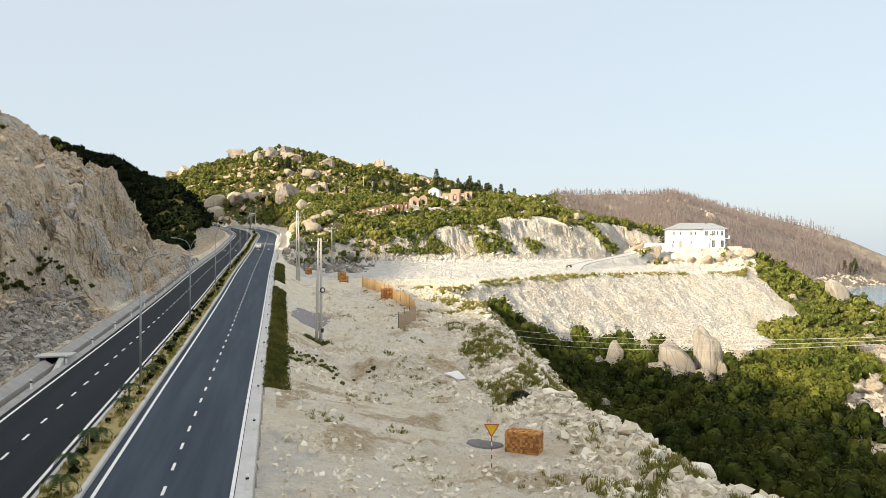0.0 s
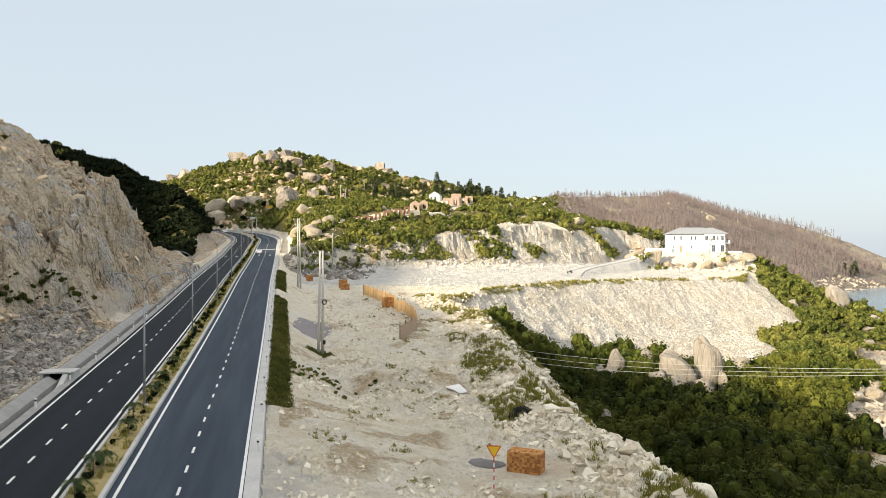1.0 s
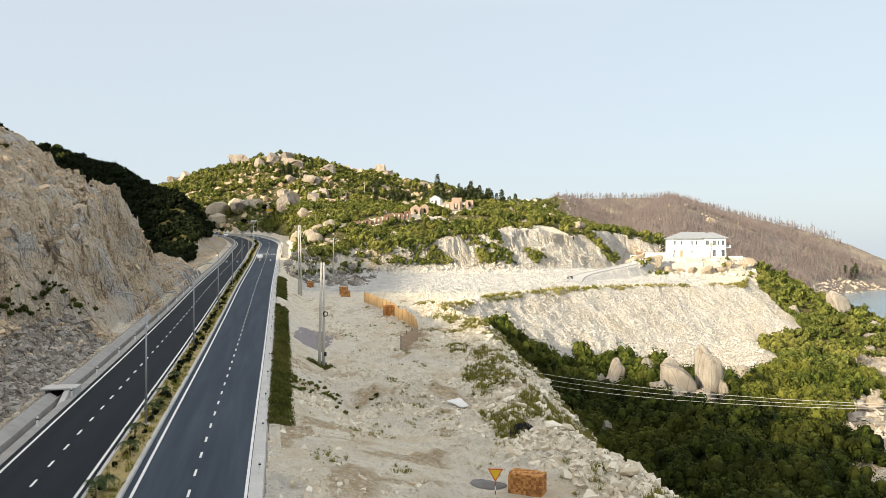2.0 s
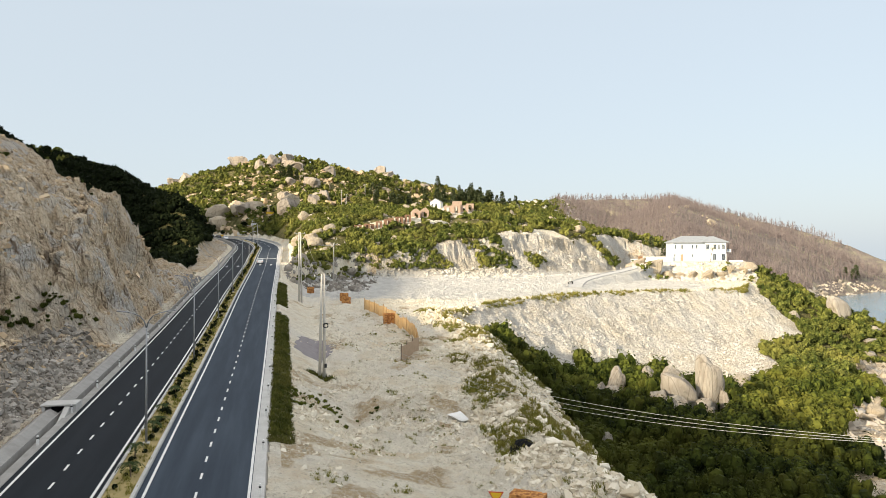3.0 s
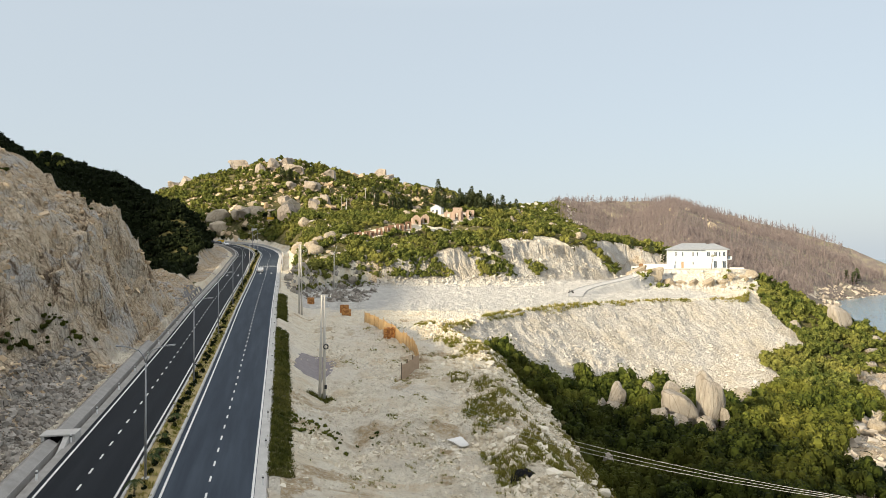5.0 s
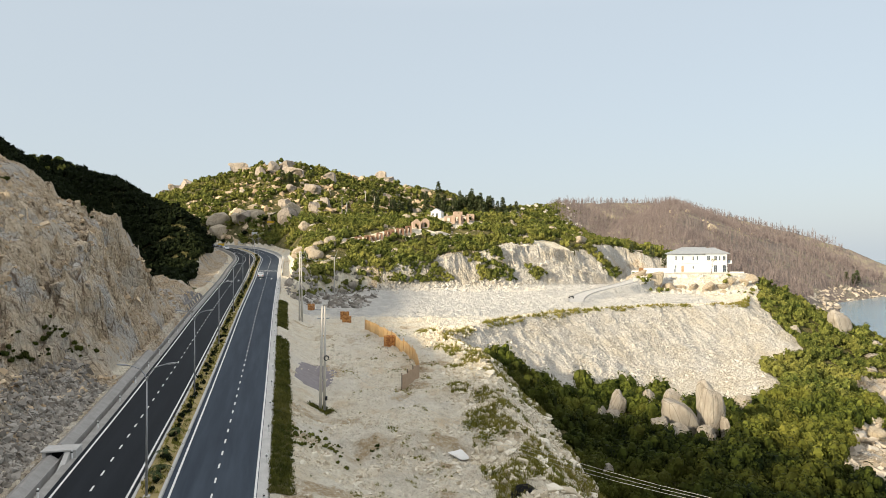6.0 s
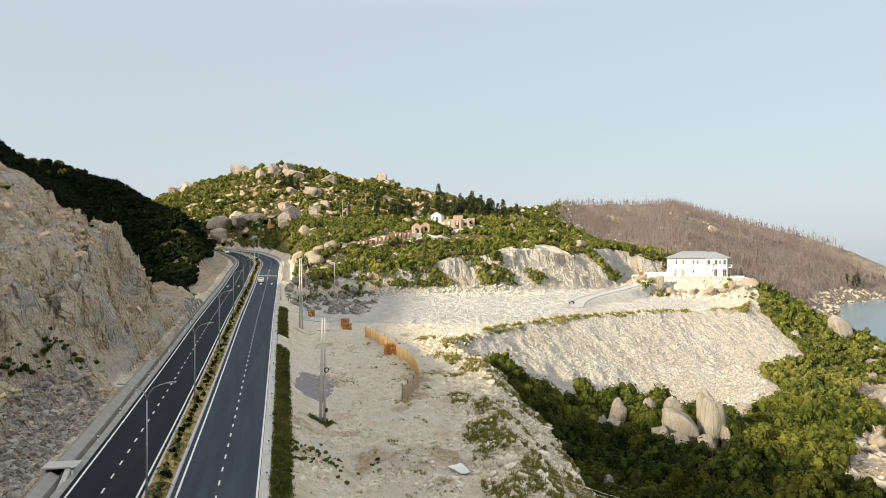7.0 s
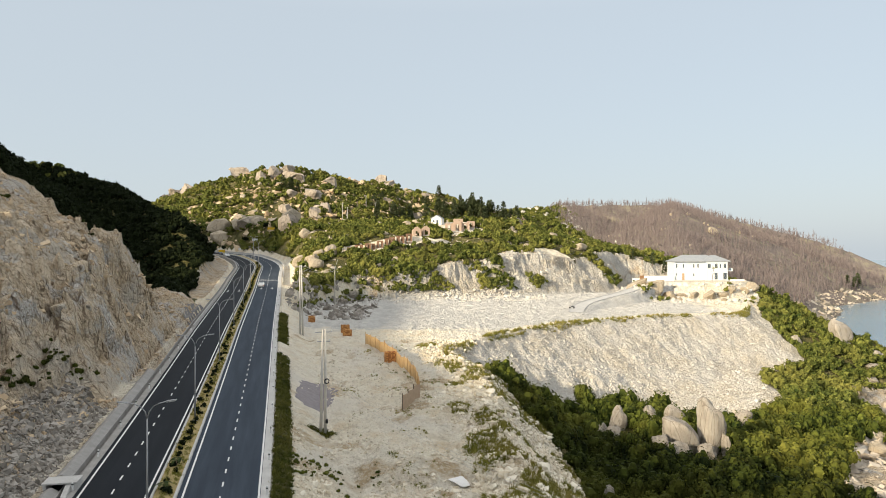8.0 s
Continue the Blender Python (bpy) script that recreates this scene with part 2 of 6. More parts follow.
# ---- landforms ----
def seg_dist(x, y, pts):
    """Distance to a line of plan points, the height along it, and the side (right is plus)."""
    best, hz, sd = np.full(x.shape, 1e9), np.zeros(x.shape), np.zeros(x.shape)
    for a, b in zip(pts[:-1], pts[1:]):
        ax, ay, bx, by = a[0], a[1], b[0], b[1]
        ux, uy = bx - ax, by - ay
        t = np.clip(((x - ax) * ux + (y - ay) * uy) / (ux * ux + uy * uy), 0, 1)
        dx, dy = x - ax - t * ux, y - ay - t * uy
        d = np.hypot(dx, dy)
        m = d < best
        best = np.where(m, d, best)
        if len(a) > 2:
            hz = np.where(m, a[2] + t * (b[2] - a[2]), hz)
        sd = np.where(m, np.sign(dx * uy - dy * ux), sd)
    return best, hz, sd


def cells(u, v, seed):
    """A random level for each irregular cell of the plane: broken, blocky rock."""
    iu, iv = np.floor(u).astype(np.int64), np.floor(v).astype(np.int64)
    best, val = np.full(u.shape, 9.0), np.zeros(u.shape)

    def rnd(a, b, s):
        k = (a * 374761393 + b * 668265263 + (seed * 31 + s) * 974634521) & 0x7FFFFFFF
        k = ((k ^ (k >> 13)) * 1274126177) & 0x7FFFFFFF
        return ((k ^ (k >> 16)) & 0xFFFF) / 65535.0

    for a in (-1, 0, 1):
        for b in (-1, 0, 1):
            cu, cv = iu + a, iv + b
            dd = (u - cu - rnd(cu, cv, 1)) ** 2 + (v - cv - rnd(cu, cv, 2)) ** 2
            m = dd < best
            best, val = np.where(m, dd, best), np.where(m, rnd(cu, cv, 3) * 2 - 1, val)
    return val


def smax(a, b, k):
    h = np.clip(0.5 + 0.5 * (a - b) / k, 0, 1)
    return b + (a - b) * h + k * h * (1 - h)


def step(v, lo, hi):
    t = np.clip((v - lo) / (hi - lo), 0, 1)
    return t * t * (3 - 2 * t)


SEA = -19.0
PAD_EDGE = [(40, -40), (22, 20), (15, 42), (13.5, 51), (10.6, 62), (7.6, 83), (6.5, 105), (6, 126), (0, 140), (10.7, 158), (30, 178), (62, 200), (85, 207), (94, 222), (112, 262), (112, 300), (114, 2000)]
CUT_FOOT = [(-42, 190), (-38, 212), (-28, 224), (-8, 229), (20, 238), (45, 252), (66, 270), (80, 292), (130, 300), (300, 330), (900, 340)]
# ridges: plan points with heights, side slope
RIDGES = [
    ([(-260, 600, 50), (-220, 560, 64), (-165, 528, 76), (-130, 523, 83), (-113, 523, 84), (-85, 560, 80), (-57, 640, 84), (0, 585, 67), (42, 560, 55), (85, 560, 43)], 0.42),
    ([(60, 760, 66), (169, 950, 86), (296, 950, 86), (400, 838, 46), (455, 800, 22), (500, 760, 0), (540, 730, -18)], 0.34),
    ([(150, 400, 18), (179, 487, 32), (230, 700, 60), (296, 950, 86)], 0.38),
]
# unseen ridge left of the view, added to cast shade on the spur
SHADE_RIDGE = [(-440, 120, 150), (-262, 205, 125), (-246, 262, 115)]
RAMP = [(36, 198, 4.9), (37.5, 206, 5.5), (41, 214, 6.3), (47.5, 222, 7.2), (56, 229, 8.3), (65, 240, 9.8), (71, 254, 11.1)]
SPUR = [(-80, 230, 14), (-90, 255, 29), (-120, 290, 39), (-145, 315, 49), (-183, 340, 61.5), (-230, 352, 71), (-320, 360, 81)]
SHORE = [(30, -40), (48, 40), (66, 85), (82, 125), (110, 176), (141, 205), (152, 225), (166, 300), (206, 390), (258, 470), (276, 504), (292, 542), (396, 640), (500, 722), (590, 860), (620, 1200), (640, 2500)]
GREEN_RIDGE = [(96, 226, 5), (106, 215, 0.5), (118, 212, -3.2), (134, 210, -8), (168, 203, -22)]


def land(x, y):
    """Height of the ground and its covers: rock, pale rubble, green, grey gravel, brown."""
    d, rz = off_road(x, y)
    big = noise_at(x, y, 30, 4, 1)
    mid = noise_at(x, y, 6, 4, 2)
    rug = noise_at(x, y, 9, 5, 3, True)
    # benched dirt and the fill platform
    pad = np.interp(y, [-60, 48, 70, 74.5, 78.5, 99, 128, 142, 175, 213, 245], [-4.5, -3.4, -3.35, -3.2, -2.2, -1.0, 0.9, 2.3, 4.3, 5.6, 7.6])
    pad = pad - 0.022 * np.clip(x, 0, 100) + 0.18 * mid
    near = 1 - step(y, 95, 125)
    pad = pad + near * (0.75 * noise_at(x, y, 4.0, 4, 5) + 0.22 * noise_at(x, y, 1.3, 3, 7)) - 1.7 * np.exp(-((x + 12) ** 2 / 24 + (y - 74.5) ** 2 / 12)) + 1.0 * np.exp(-((x + 4) ** 2 / 30 + (y - 78) ** 2 / 6)) - 0.7 * np.exp(-((x - 1.2) ** 2 + (y - 75.5) ** 2) / 9) + 0.5 * np.clip(noise_at(x, y, 2.2, 3, 77, True), 0, 1)
    level = np.clip(1.6 * np.exp(-((x - 4.9) ** 2 / 9 + (y - 48.2) ** 2 / 7)), 0, 1)
    pad = pad + level * (-3.55 - pad)
    edge, _, side = seg_dist(x, y, PAD_EDGE)
    pad = pad + near * 0.9 * np.exp(-(edge - 1.5) ** 2 / 5)
    out = edge * side
    shore, _, sside = seg_dist(x, y, SHORE)
    inland = -shore * sside + 3 * (1 - step(y, 185, 225))
    floor = np.where(inland > 0, SEA - 0.4 + 12.6 * (1 - np.exp(-np.clip(inland, 0, 400) / 22)), SEA - 0.4 + 0.3 * inland) + 0.8 * big * step(inland, 2, 15)
    slope = np.interp(y, [60, 120, 150, 200], [0.8, 0.7, 0.56, 0.56])
    floor = floor - 1.6 * (1 - step(y, 128, 146)) * step(inland, 8, 20) - 5.0 * np.exp(-((x - 54) ** 2 / 300 + (y - 151) ** 2 / 200)) - 5.5 * np.exp(-((out - 10) / 8) ** 2) * (1 - step(y, 125, 140))
    fill = pad - slope * np.clip(out, 0, 200) + np.clip(out, 0, 3) / 3 * 0.5 * mid
    fill = fill + 0.5 * noise_at(x * 0.824 + y * 0.566, out * 0.12, 3.2, 3, 53) * step(out, 1, 6) * step(y, 132, 140)
    low = smax(fill, floor, 2.0)
    gd, gz, _ = seg_dist(x, y, GREEN_RIDGE)
    low = smax(low, gz - 0.45 * gd + 0.6 * big, 3.0)
    low = np.where(out < -2, pad, low)
    # the hill behind the platform, cut back by digging
    cut, _, cside = seg_dist(x, y, CUT_FOOT)
    back = cut * cside
    nat = np.interp(y, [150, 230, 250, 285, 325, 400, 600], [2, 14, 20.5, 29, 33.5, 36, 42]) - 0.20 * np.clip(x - 22, 0, 300) + 1.6 * big + 1.1 * noise_at(x, y, 13, 2, 29)
    for pts, s in RIDGES:
        rd, hz, _ = seg_dist(x, y, pts)
        nat = smax(nat, hz - s * rd + 3.0 * big + 0.8 * rug, 8.0)
    nat = nat + 1.4 * np.exp(-((x - 2) ** 2 + (y - 318) ** 2) / 320) + 4.5 * np.exp(-((x - 36) ** 2 + (y - 372) ** 2) / 250) + 0.8 * np.exp(-((x - 37) ** 2 / 120 + (y - 268) ** 2 / 160))
    nat = np.minimum(nat, SEA + 0.5 * inland + 1.2 * big)
    foot_z = pad + step(x, 95, 118) * (floor - pad)
    dug = np.clip(-back, 0, 400)
    dug = np.clip(dug + step(dug, 0.5, 3) * (1.3 * cells(x / 9.0 + 0.5 * mid, dug / 5.5 + 0.5 * mid, 5) + 0.5 * cells(x / 2.6 + 0.4 * mid, dug / 2.0 + 0.4 * mid, 6)), 0, 400)
    face = foot_z + (np.interp(x, [-22, 0, 12], [2.0, 1.6, 1.05]) + 0.3 * noise_at(x, y * 0.2, 20, 3, 23)) * dug + 1.2 * rug * np.clip(dug, 0, 3) / 3
    hill = np.minimum(face, nat)
    h = np.where(back < 0, np.maximum(hill, np.minimum(low, hill + 30)), low)
    h = h + 1.5 * np.clip(noise_at(x, y, 7, 3, 25) + 0.1, 0, 1) * np.exp(-(back - 6) ** 2 / 22) * (x > -25) * (x < 60) * (back > 0)
    # the villa's shelf
    vd = np.hypot((x - 91) / 1.15, y - 266)
    h = smax(h, 11.2 - 0.75 * np.clip(vd - 17, 0, 200) + 0.5 * rug * step(vd, 15, 20), 0.6)
    h = np.where(vd < 16.5, 11.2, h)
    ty = y - 264 - 0.45 * (x + 20)
    shelf = 23.6 + 0.17 * (x + 20) + 0.75 * np.clip(ty - 5, 0, 30)
    onshelf = step(1.25 - np.hypot((x + 20) / 19, ty / 10.0), 0, 0.3)
    h = h + (shelf - h) * onshelf
    qd, qz, _ = seg_dist(x, y, RAMP)
    h = np.where(qd < 2.6, qz, np.where(qd < 6, h + (qz - h) * (1 - step(qd, 2.6, 6)), h))
    h = h + 0.45 * noise_at(x, y, 2.6, 3, 26) * np.maximum(step(out, 0, 2), step(-back, -1, 2)) * (vd > 18) * (qd > 5)
    # left of the road: cut face and the dark spur behind
    sd, sz, _ = seg_dist(x, y, SPUR)
    wd, wz, _ = seg_dist(x, y, SHADE_RIDGE)
    sz, sd = np.where(wz - 0.75 * wd > sz - 0.62 * sd, wz - 0.13 * wd, sz), np.where(wz - 0.75 * wd > sz - 0.62 * sd, wd, sd)
    wild = smax(sz - 0.62 * sd, -10 + 0 * sd, 6) + 2.0 * big
    foot = np.interp(y, [40, 62, 80, 97, 115], [12.5, 12.5, 12.5, 11.5, 10.8])
    rise = np.clip(-d - foot, 0, 400)
    run_in = rise
    broken = 1.5 * cells(y / 8.0 + 0.2 * rise + 0.5 * mid, rise / 3.0 + 0.5 * mid, 3) + 0.7 * cells(y / 2.8 + 0.3 * mid, rise / 1.4 + 0.4 * mid, 4)
    rise = np.clip(rise + broken * step(rise, 0.8, 4) * (1 - step(rise, 16, 30)), 0, 400)
    talus = np.minimum(0.5 * rise, 4.6) + 1.7 * np.clip(rise - 10.5, 0, 400)
    sheer = 1.85 * rise
    blend = step(y + 4 * mid, 82, 98)
    lower = talus + (sheer - talus) * blend
    # below y 60, out of view, the slope is raised to shade dirt and ravine
    cliff = rz + 0.3 + np.minimum(lower, np.interp(y, [98, 125], [15.0, 18.6]) + np.interp(y, [20, 60, 90], [0.70, 0.55, 0.55]) * (np.minimum(rise, 44) - 10) - 0.1 * np.clip(rise - 44, 0, 300))
    cliff = cliff + np.clip(rise, 0, 4) / 4 * (1.3 * (rug - 0.3) + 0.9 * big) + 1.5 * step(rise, 6, 9) * noise_at(x + 0.3 * y, y * 0.8, 5, 3, 8, True) * 0.8 * (1 - step(rise, 14, 20))
    brow = np.interp(run_in, [0, 5, 9, 13, 20, 26, 31, 45, 70], [141, 137, 133, 129, 132, 138, 141, 150, 165]) + 1.5 * big
    cliff = cliff - 1.9 * np.clip(y - brow, 0, 400)
    tail = rz + 0.3 + np.minimum(0.9 * run_in, 3.4 + 0.15 * np.clip(run_in - 6.5, 0, 6)) - 1.1 * np.clip(run_in - 11, 0, 200) + np.clip(rise, 0, 4) / 4 * (1.2 * (rug - 0.3) + 0.6 * big)
    tail = np.where(y > 110, tail - 0.7 * np.clip(y - 178, 0, 300), -60)
    cliff = np.maximum(cliff, tail)
    brow = np.where((run_in < 11) & (y > brow), 182, brow)
    cliff = cliff + step(rise, 0.5, 3) * (0.9 * (noise_at(x * 1.0, y * 0.7, 3.2, 3, 15, True) - 0.3) + 0.35 * noise_at(x, y, 0.9, 2, 16))
    west = smax(np.where(y < 260, cliff, -50), np.minimum(wild, rz + 1.3 * np.clip(-d - 14.5, 0, 500)), 1.5)
    west = np.maximum(west, rz - 0.4)
    h = np.where(d < -9.5, west, h)
    # the road's bed, its bank to the dirt side and the cutting further on
    bank = rz - 0.12 - np.interp(y, [58, 70], [0.2, 0.5]) * np.clip(d - 9.6, 0, 900)
    upbank = rz - 0.25 + 1.1 * np.clip(d - 12, 0, 200)
    right = np.clip(h, bank, np.maximum(upbank, bank))
    h = np.where((d >= -9.5), np.where(d < 9.05, rz - 0.8, np.where(d < 9.7, rz - 0.10 + 0.05 * mid, right)), h)
    h = np.where((d < -9.5) & (d > -10.3), rz - 0.8, np.where((d <= -10.3) & (d > -11.5), rz + 0.15, h))
    # covers
    nz = 0.25 * mid
    rock = step(rise + 2 * nz, -0.7, 0.7) * (d < 0) * (1 - step(y - brow, -1, 2))
    rock = np.maximum(rock, ((back < 0.5) & (face < nat + 1.2) & (d > 8)) * step(x, -30, -20))
    apron = 28 * np.exp(-((x - 58) ** 2 / 620 + (y - 158) ** 2 / 560))
    pale = step(out + nz * 4, -1, 1) * (1 - step(out + 6 * big - apron, 17, 25)) * step(y, 132, 142) * (x < 96)
    pale = np.maximum(pale, np.clip(0.80 + 0.9 * noise_at(x, y, 10, 2, 24), 0, 1) * ((back < 4) & (back > -26) & (x > -20) & (face < nat + 1)))
    bank_w = np.interp(y, [40, 60, 90, 108, 124, 136, 150], [7, 9.5, 10.5, 9, 5.5, 2.0, 3.0])
    green = np.maximum(step(out + nz * 3 - bank_w, -1, 1) * (1 - pale), 0)
    green = np.maximum(green, (face >= nat + 1.2) * (back < 0) * 1.0 * (d > 14))
    green = np.maximum(green, step(y - brow, -1, 2) * (d < -13) * step(rise, 1, 4))
    bare = (np.hypot((x + 20) / 20, (ty - 1.5) / 11.5) < 1 + 0.3 * mid) | (np.hypot((x - 2) / 16, (y - 312) / 14) < 1 + 0.3 * mid) | (np.hypot((x - 9) / 10, (y - 291) / 8) < 1 + 0.3 * mid) | (qd < 4) | (np.hypot((x - 39) / 8, (y - 262) / 11) < 1 + 0.4 * mid)
    green = np.where(((d < 14) & (d > -13)) | bare, 0, green)
    green = np.where((d > 9.1) & (d < 10.9 + 0.3 * mid) & (((y > 56) & (y < 124)) | ((y > 134) & (y < 170))), 0.8, green)
    coast = (h < SEA + 4.5 + 3 * big) & (x > 20)
    green = np.where(coast, 0, green)
    rock = np.where(coast, 1, rock)
    roadcut = (d < -11) & (d > -17.5) & (y > 196) & (y < 335) & (h < rz + 4 + 3 * mid)
    green = np.where(roadcut, 0, green)
    rock = np.where(roadcut, 1, rock)
    brown = step(y + 20 * big - 0.3 * x, 330, 400) * step(x + 40 * big, 95, 165)
    grey = 0.72 * step(y + 6 * mid, 152, 172) * step(-x, -98, -70) * (back > -1) * (out < -3) * (d > 14)
    grey = np.maximum(grey, 0.5 * (d > 9) * (1 - step(d + 3 * mid, 11, 14)) * (1 - step(y + 5 * big, 43, 50)))
    grey = np.maximum(grey, 0.45 * (d < -11) * (1 - blend) * (1 - step(rise, 5.0, 7.0)))
    green *= 1 - brown
    # brown earth laid bare at the eroded step and in streaks
    scarp = np.exp(-((y - 76 - 0.12 * (x + 6)) / 3.6) ** 2) * step(x, -19, -15) * (1 - step(x, 1, 6))
    streaks = np.exp(-((y - 52 + 0.3 * x) / 9) ** 2) * step(noise_at(x * 0.5, y * 1.4, 4, 3, 83), 0.12, 0.3) * (1 - step(x, -2, 4))
    worn = step(noise_at(x, y, 6, 4, 82), 0.22, 0.4) * (y < 150)
    earth = np.clip(scarp * (0.45 + 0.9 * noise_at(x, y, 3.0, 3, 84)) + 0.8 * streaks + 0.6 * worn, 0, 1) * (d > 10) * (out < 4) * (1 - green)
    return h, (rock, pale, green, grey, brown, earth)


def height(x, y):
    return float(land(np.array([float(x)]), np.array([float(y)]))[0][0])


def build_ground():
    az = np.radians(np.r_[np.arange(-180, -36, 4), np.arange(-36, 36, 0.15), np.arange(36, 180, 4)])
    r = [8.0]
    while r[-1] < 1700:
        r.append(r[-1] * (1.008 if r[-1] < 70 else 1.0045 if r[-1] < 198 else 1.0034 if r[-1] < 285 else 1.0102))
    r = np.array(r)
    A, R = np.meshgrid(az, r)
    X, Y = R * np.sin(A), R * np.cos(A)
    H, cov = land(X, Y)
    nr, na = X.shape
    verts = np.c_[X.ravel(), Y.ravel(), H.ravel()]
    i = np.arange(nr - 1)[:, None] * na
    j = np.arange(na)[None, :]
    k = (j + 1) % na
    faces = np.stack([i + j, i + k, i + na + k, i + na + j], -1).reshape(-1, 4)
    ring = np.arange(na)
    verts = np.vstack([verts, [[0, 0, float(H[0].mean())]]])
    me = bpy.data.meshes.new("ground")
    me.from_pydata(verts.tolist(), [], faces[:, ::-1].tolist() + [[int(a), len(verts) - 1, int((a + 1) % na)] for a in ring])
    me.materials.append(M_GROUND)
    me.polygons.foreach_set("use_smooth", [False] * len(me.polygons))
    for name, layers in (("cover_a", cov[:3]), ("cover_b", cov[3:])):
        at = me.color_attributes.new(name, "FLOAT_COLOR", "POINT")
        c = np.ones((len(verts), 4), np.float32)
        for q, w in enumerate(layers):
            c[:-1, q] = np.clip(w, 0, 1).ravel()
        c[-1, :3] = 0
        at.data.foreach_set("color", c.ravel())
    me.update()
    ob = new("ground", me)
    return tagged(ob, "sandy dirt, blasted rock and scrub covered coastal hillside", "ground", kind="structure")


ground = build_ground()


def sea_material():
    n = Nodes("sea_water", 0.12, spec=0.5)
    w = n.noise(0.25, 5, 0.6, stretch=(1, 2.0, 1))
    c = n.ramp(n.noise(0.01, 3), (0.10, 0.19, 0.26), (0.14, 0.24, 0.30), 0.35, 0.65)
    n.bump(w, 0.6, 0.4)
    return n.done(c)


water = mesh_object("water", [(-4500, -4500, SEA), (4500, -4500, SEA), (4500, 4500, SEA), (-4500, 4500, SEA)], [[0, 1, 2, 3]], sea_material())
tagged(water, "calm pale blue sea with small ripples", "sea", kind="structure")


# ---- road ----
def sweep(name, profile, material, label="", category="", s0=0, s1=None, kind="structure", parent=None, lift=0.0):
    """A strip along the road: profile points (sideways, up), from run s0 to s1."""
    s1 = len(LINE) - 1 if s1 is None else s1
    k = np.arange(int(s0), int(s1) + 1)
    n = len(profile)
    rows = [np.c_[LINE[k] + RIGHT[k] * o, ROAD_Z[k] + u + lift] for o, u in profile]
    verts = np.stack(rows, 1).reshape(-1, 3)
    faces = []
    for a in range(len(k) - 1):
        for b in range(n - 1):
            faces.append([a * n + b, a * n + b + 1, (a + 1) * n + b + 1, (a + 1) * n + b])
    ob = mesh_object(name, verts, [f[::-1] for f in faces], material, parent=parent)
    return tagged(ob, label, category, kind=kind)


def run_at(y):
    return int(np.argmin(np.abs(LINE[:, 1] - y)))


S0 = run_at(0)
sweep("road_right", [(0.95, -0.3), (0.95, 0.0), (4.8, -0.03), (8.12, -0.095), (8.12, -0.4)], M_ASPHALT, "dark grey new asphalt carriageway, slightly worn", "road", S0)
sweep("road_left", [(-7.7, -0.4), (-7.7, -0.09), (-4.6, -0.03), (-0.95, 0.0), (-0.95, -0.3)], M_ASPHALT_DARK, "darker asphalt carriageway beside the cut cliff", "road", S0)
sweep("median_soil", [(-0.85, 0.18), (0, 0.24), (0.85, 0.18)], M_SOIL, "dry yellowish soil strip between the carriageways", "median", S0)
for sgn, nm in ((1, "kerb_right"), (-1, "kerb_left")):
    prof = [(1.1, -0.2), (1.1, 0.2), (1.06, 0.25), (0.86, 0.25), (0.84, 0.1)]
    prof = [(o * sgn, u) for o, u in (prof if sgn < 0 else prof[::-1])]
    sweep(nm, prof, M_CONCRETE, "pale concrete kerb along the median", "kerb", S0)
sweep("shoulder_right", [(8.12, -0.4), (8.12, -0.07), (8.92, -0.08), (9.1, -0.35)], M_CONCRETE, "pale concrete road shoulder", "pavement", S0)
sweep("shoulder_left", [(-9.22, -0.9), (-9.2, -0.03), (-9.05, -0.03), (-9.0, -0.65), (-8.5, -0.65), (-8.42, -0.05), (-7.7, -0.06), (-7.7, -0.4)], M_DRAIN, "concrete shoulder with an open drain gutter", "drain", S0)
for o, nm in ((1.55, "edge_line"), (7.98, "edge_line"), (-1.55, "edge_line"), (-7.25, "edge_line")):
    u = -0.03 * (abs(o) - 0.95) / 3.85 if abs(o) < 4.8 else -0.03 - 0.07 * (abs(o) - 4.8) / 3.4
    sweep("trim_edge_line", [(o - 0.09, u + 0.02), (o + 0.09, u + 0.02)], M_PAINT, "white painted road edge line", "road marking", S0)


# ---- scattering ----
rng = np.random.default_rng(7)


def raw_mesh(name, verts, faces, material, smooth=False):
    """A mesh from big arrays; all faces have the same number of corners."""
    me = bpy.data.meshes.new(name)
    n, c = len(faces), faces.shape[1]
    me.vertices.add(len(verts))
    me.vertices.foreach_set("co", verts.astype(np.float32).ravel())
    me.loops.add(n * c)
    me.loops.foreach_set("vertex_index", faces.astype(np.int32).ravel())
    me.polygons.add(n)
    me.polygons.foreach_set("loop_start", np.arange(0, n * c, c, dtype=np.int32))
    me.polygons.foreach_set("use_smooth", np.full(n, smooth))
    me.materials.append(material)
    me.update(calc_edges=True)
    return me


def turn_matrix(yaw, tilt_x, tilt_y):
    cz, sz, cx, sx, cy, sy = np.cos(yaw), np.sin(yaw), np.cos(tilt_x), np.sin(tilt_x), np.cos(tilt_y), np.sin(tilt_y)
    o, i = np.zeros_like(yaw), np.ones_like(yaw)
    rz = np.stack([np.stack([cz, -sz, o], -1), np.stack([sz, cz, o], -1), np.stack([o, o, i], -1)], -2)
    rx = np.stack([np.stack([i, o, o], -1), np.stack([o, cx, -sx], -1), np.stack([o, sx, cx], -1)], -2)
    ry = np.stack([np.stack([cy, o, sy], -1), np.stack([o, i, o], -1), np.stack([-sy, o, cy], -1)], -2)
    return rz @ rx @ ry


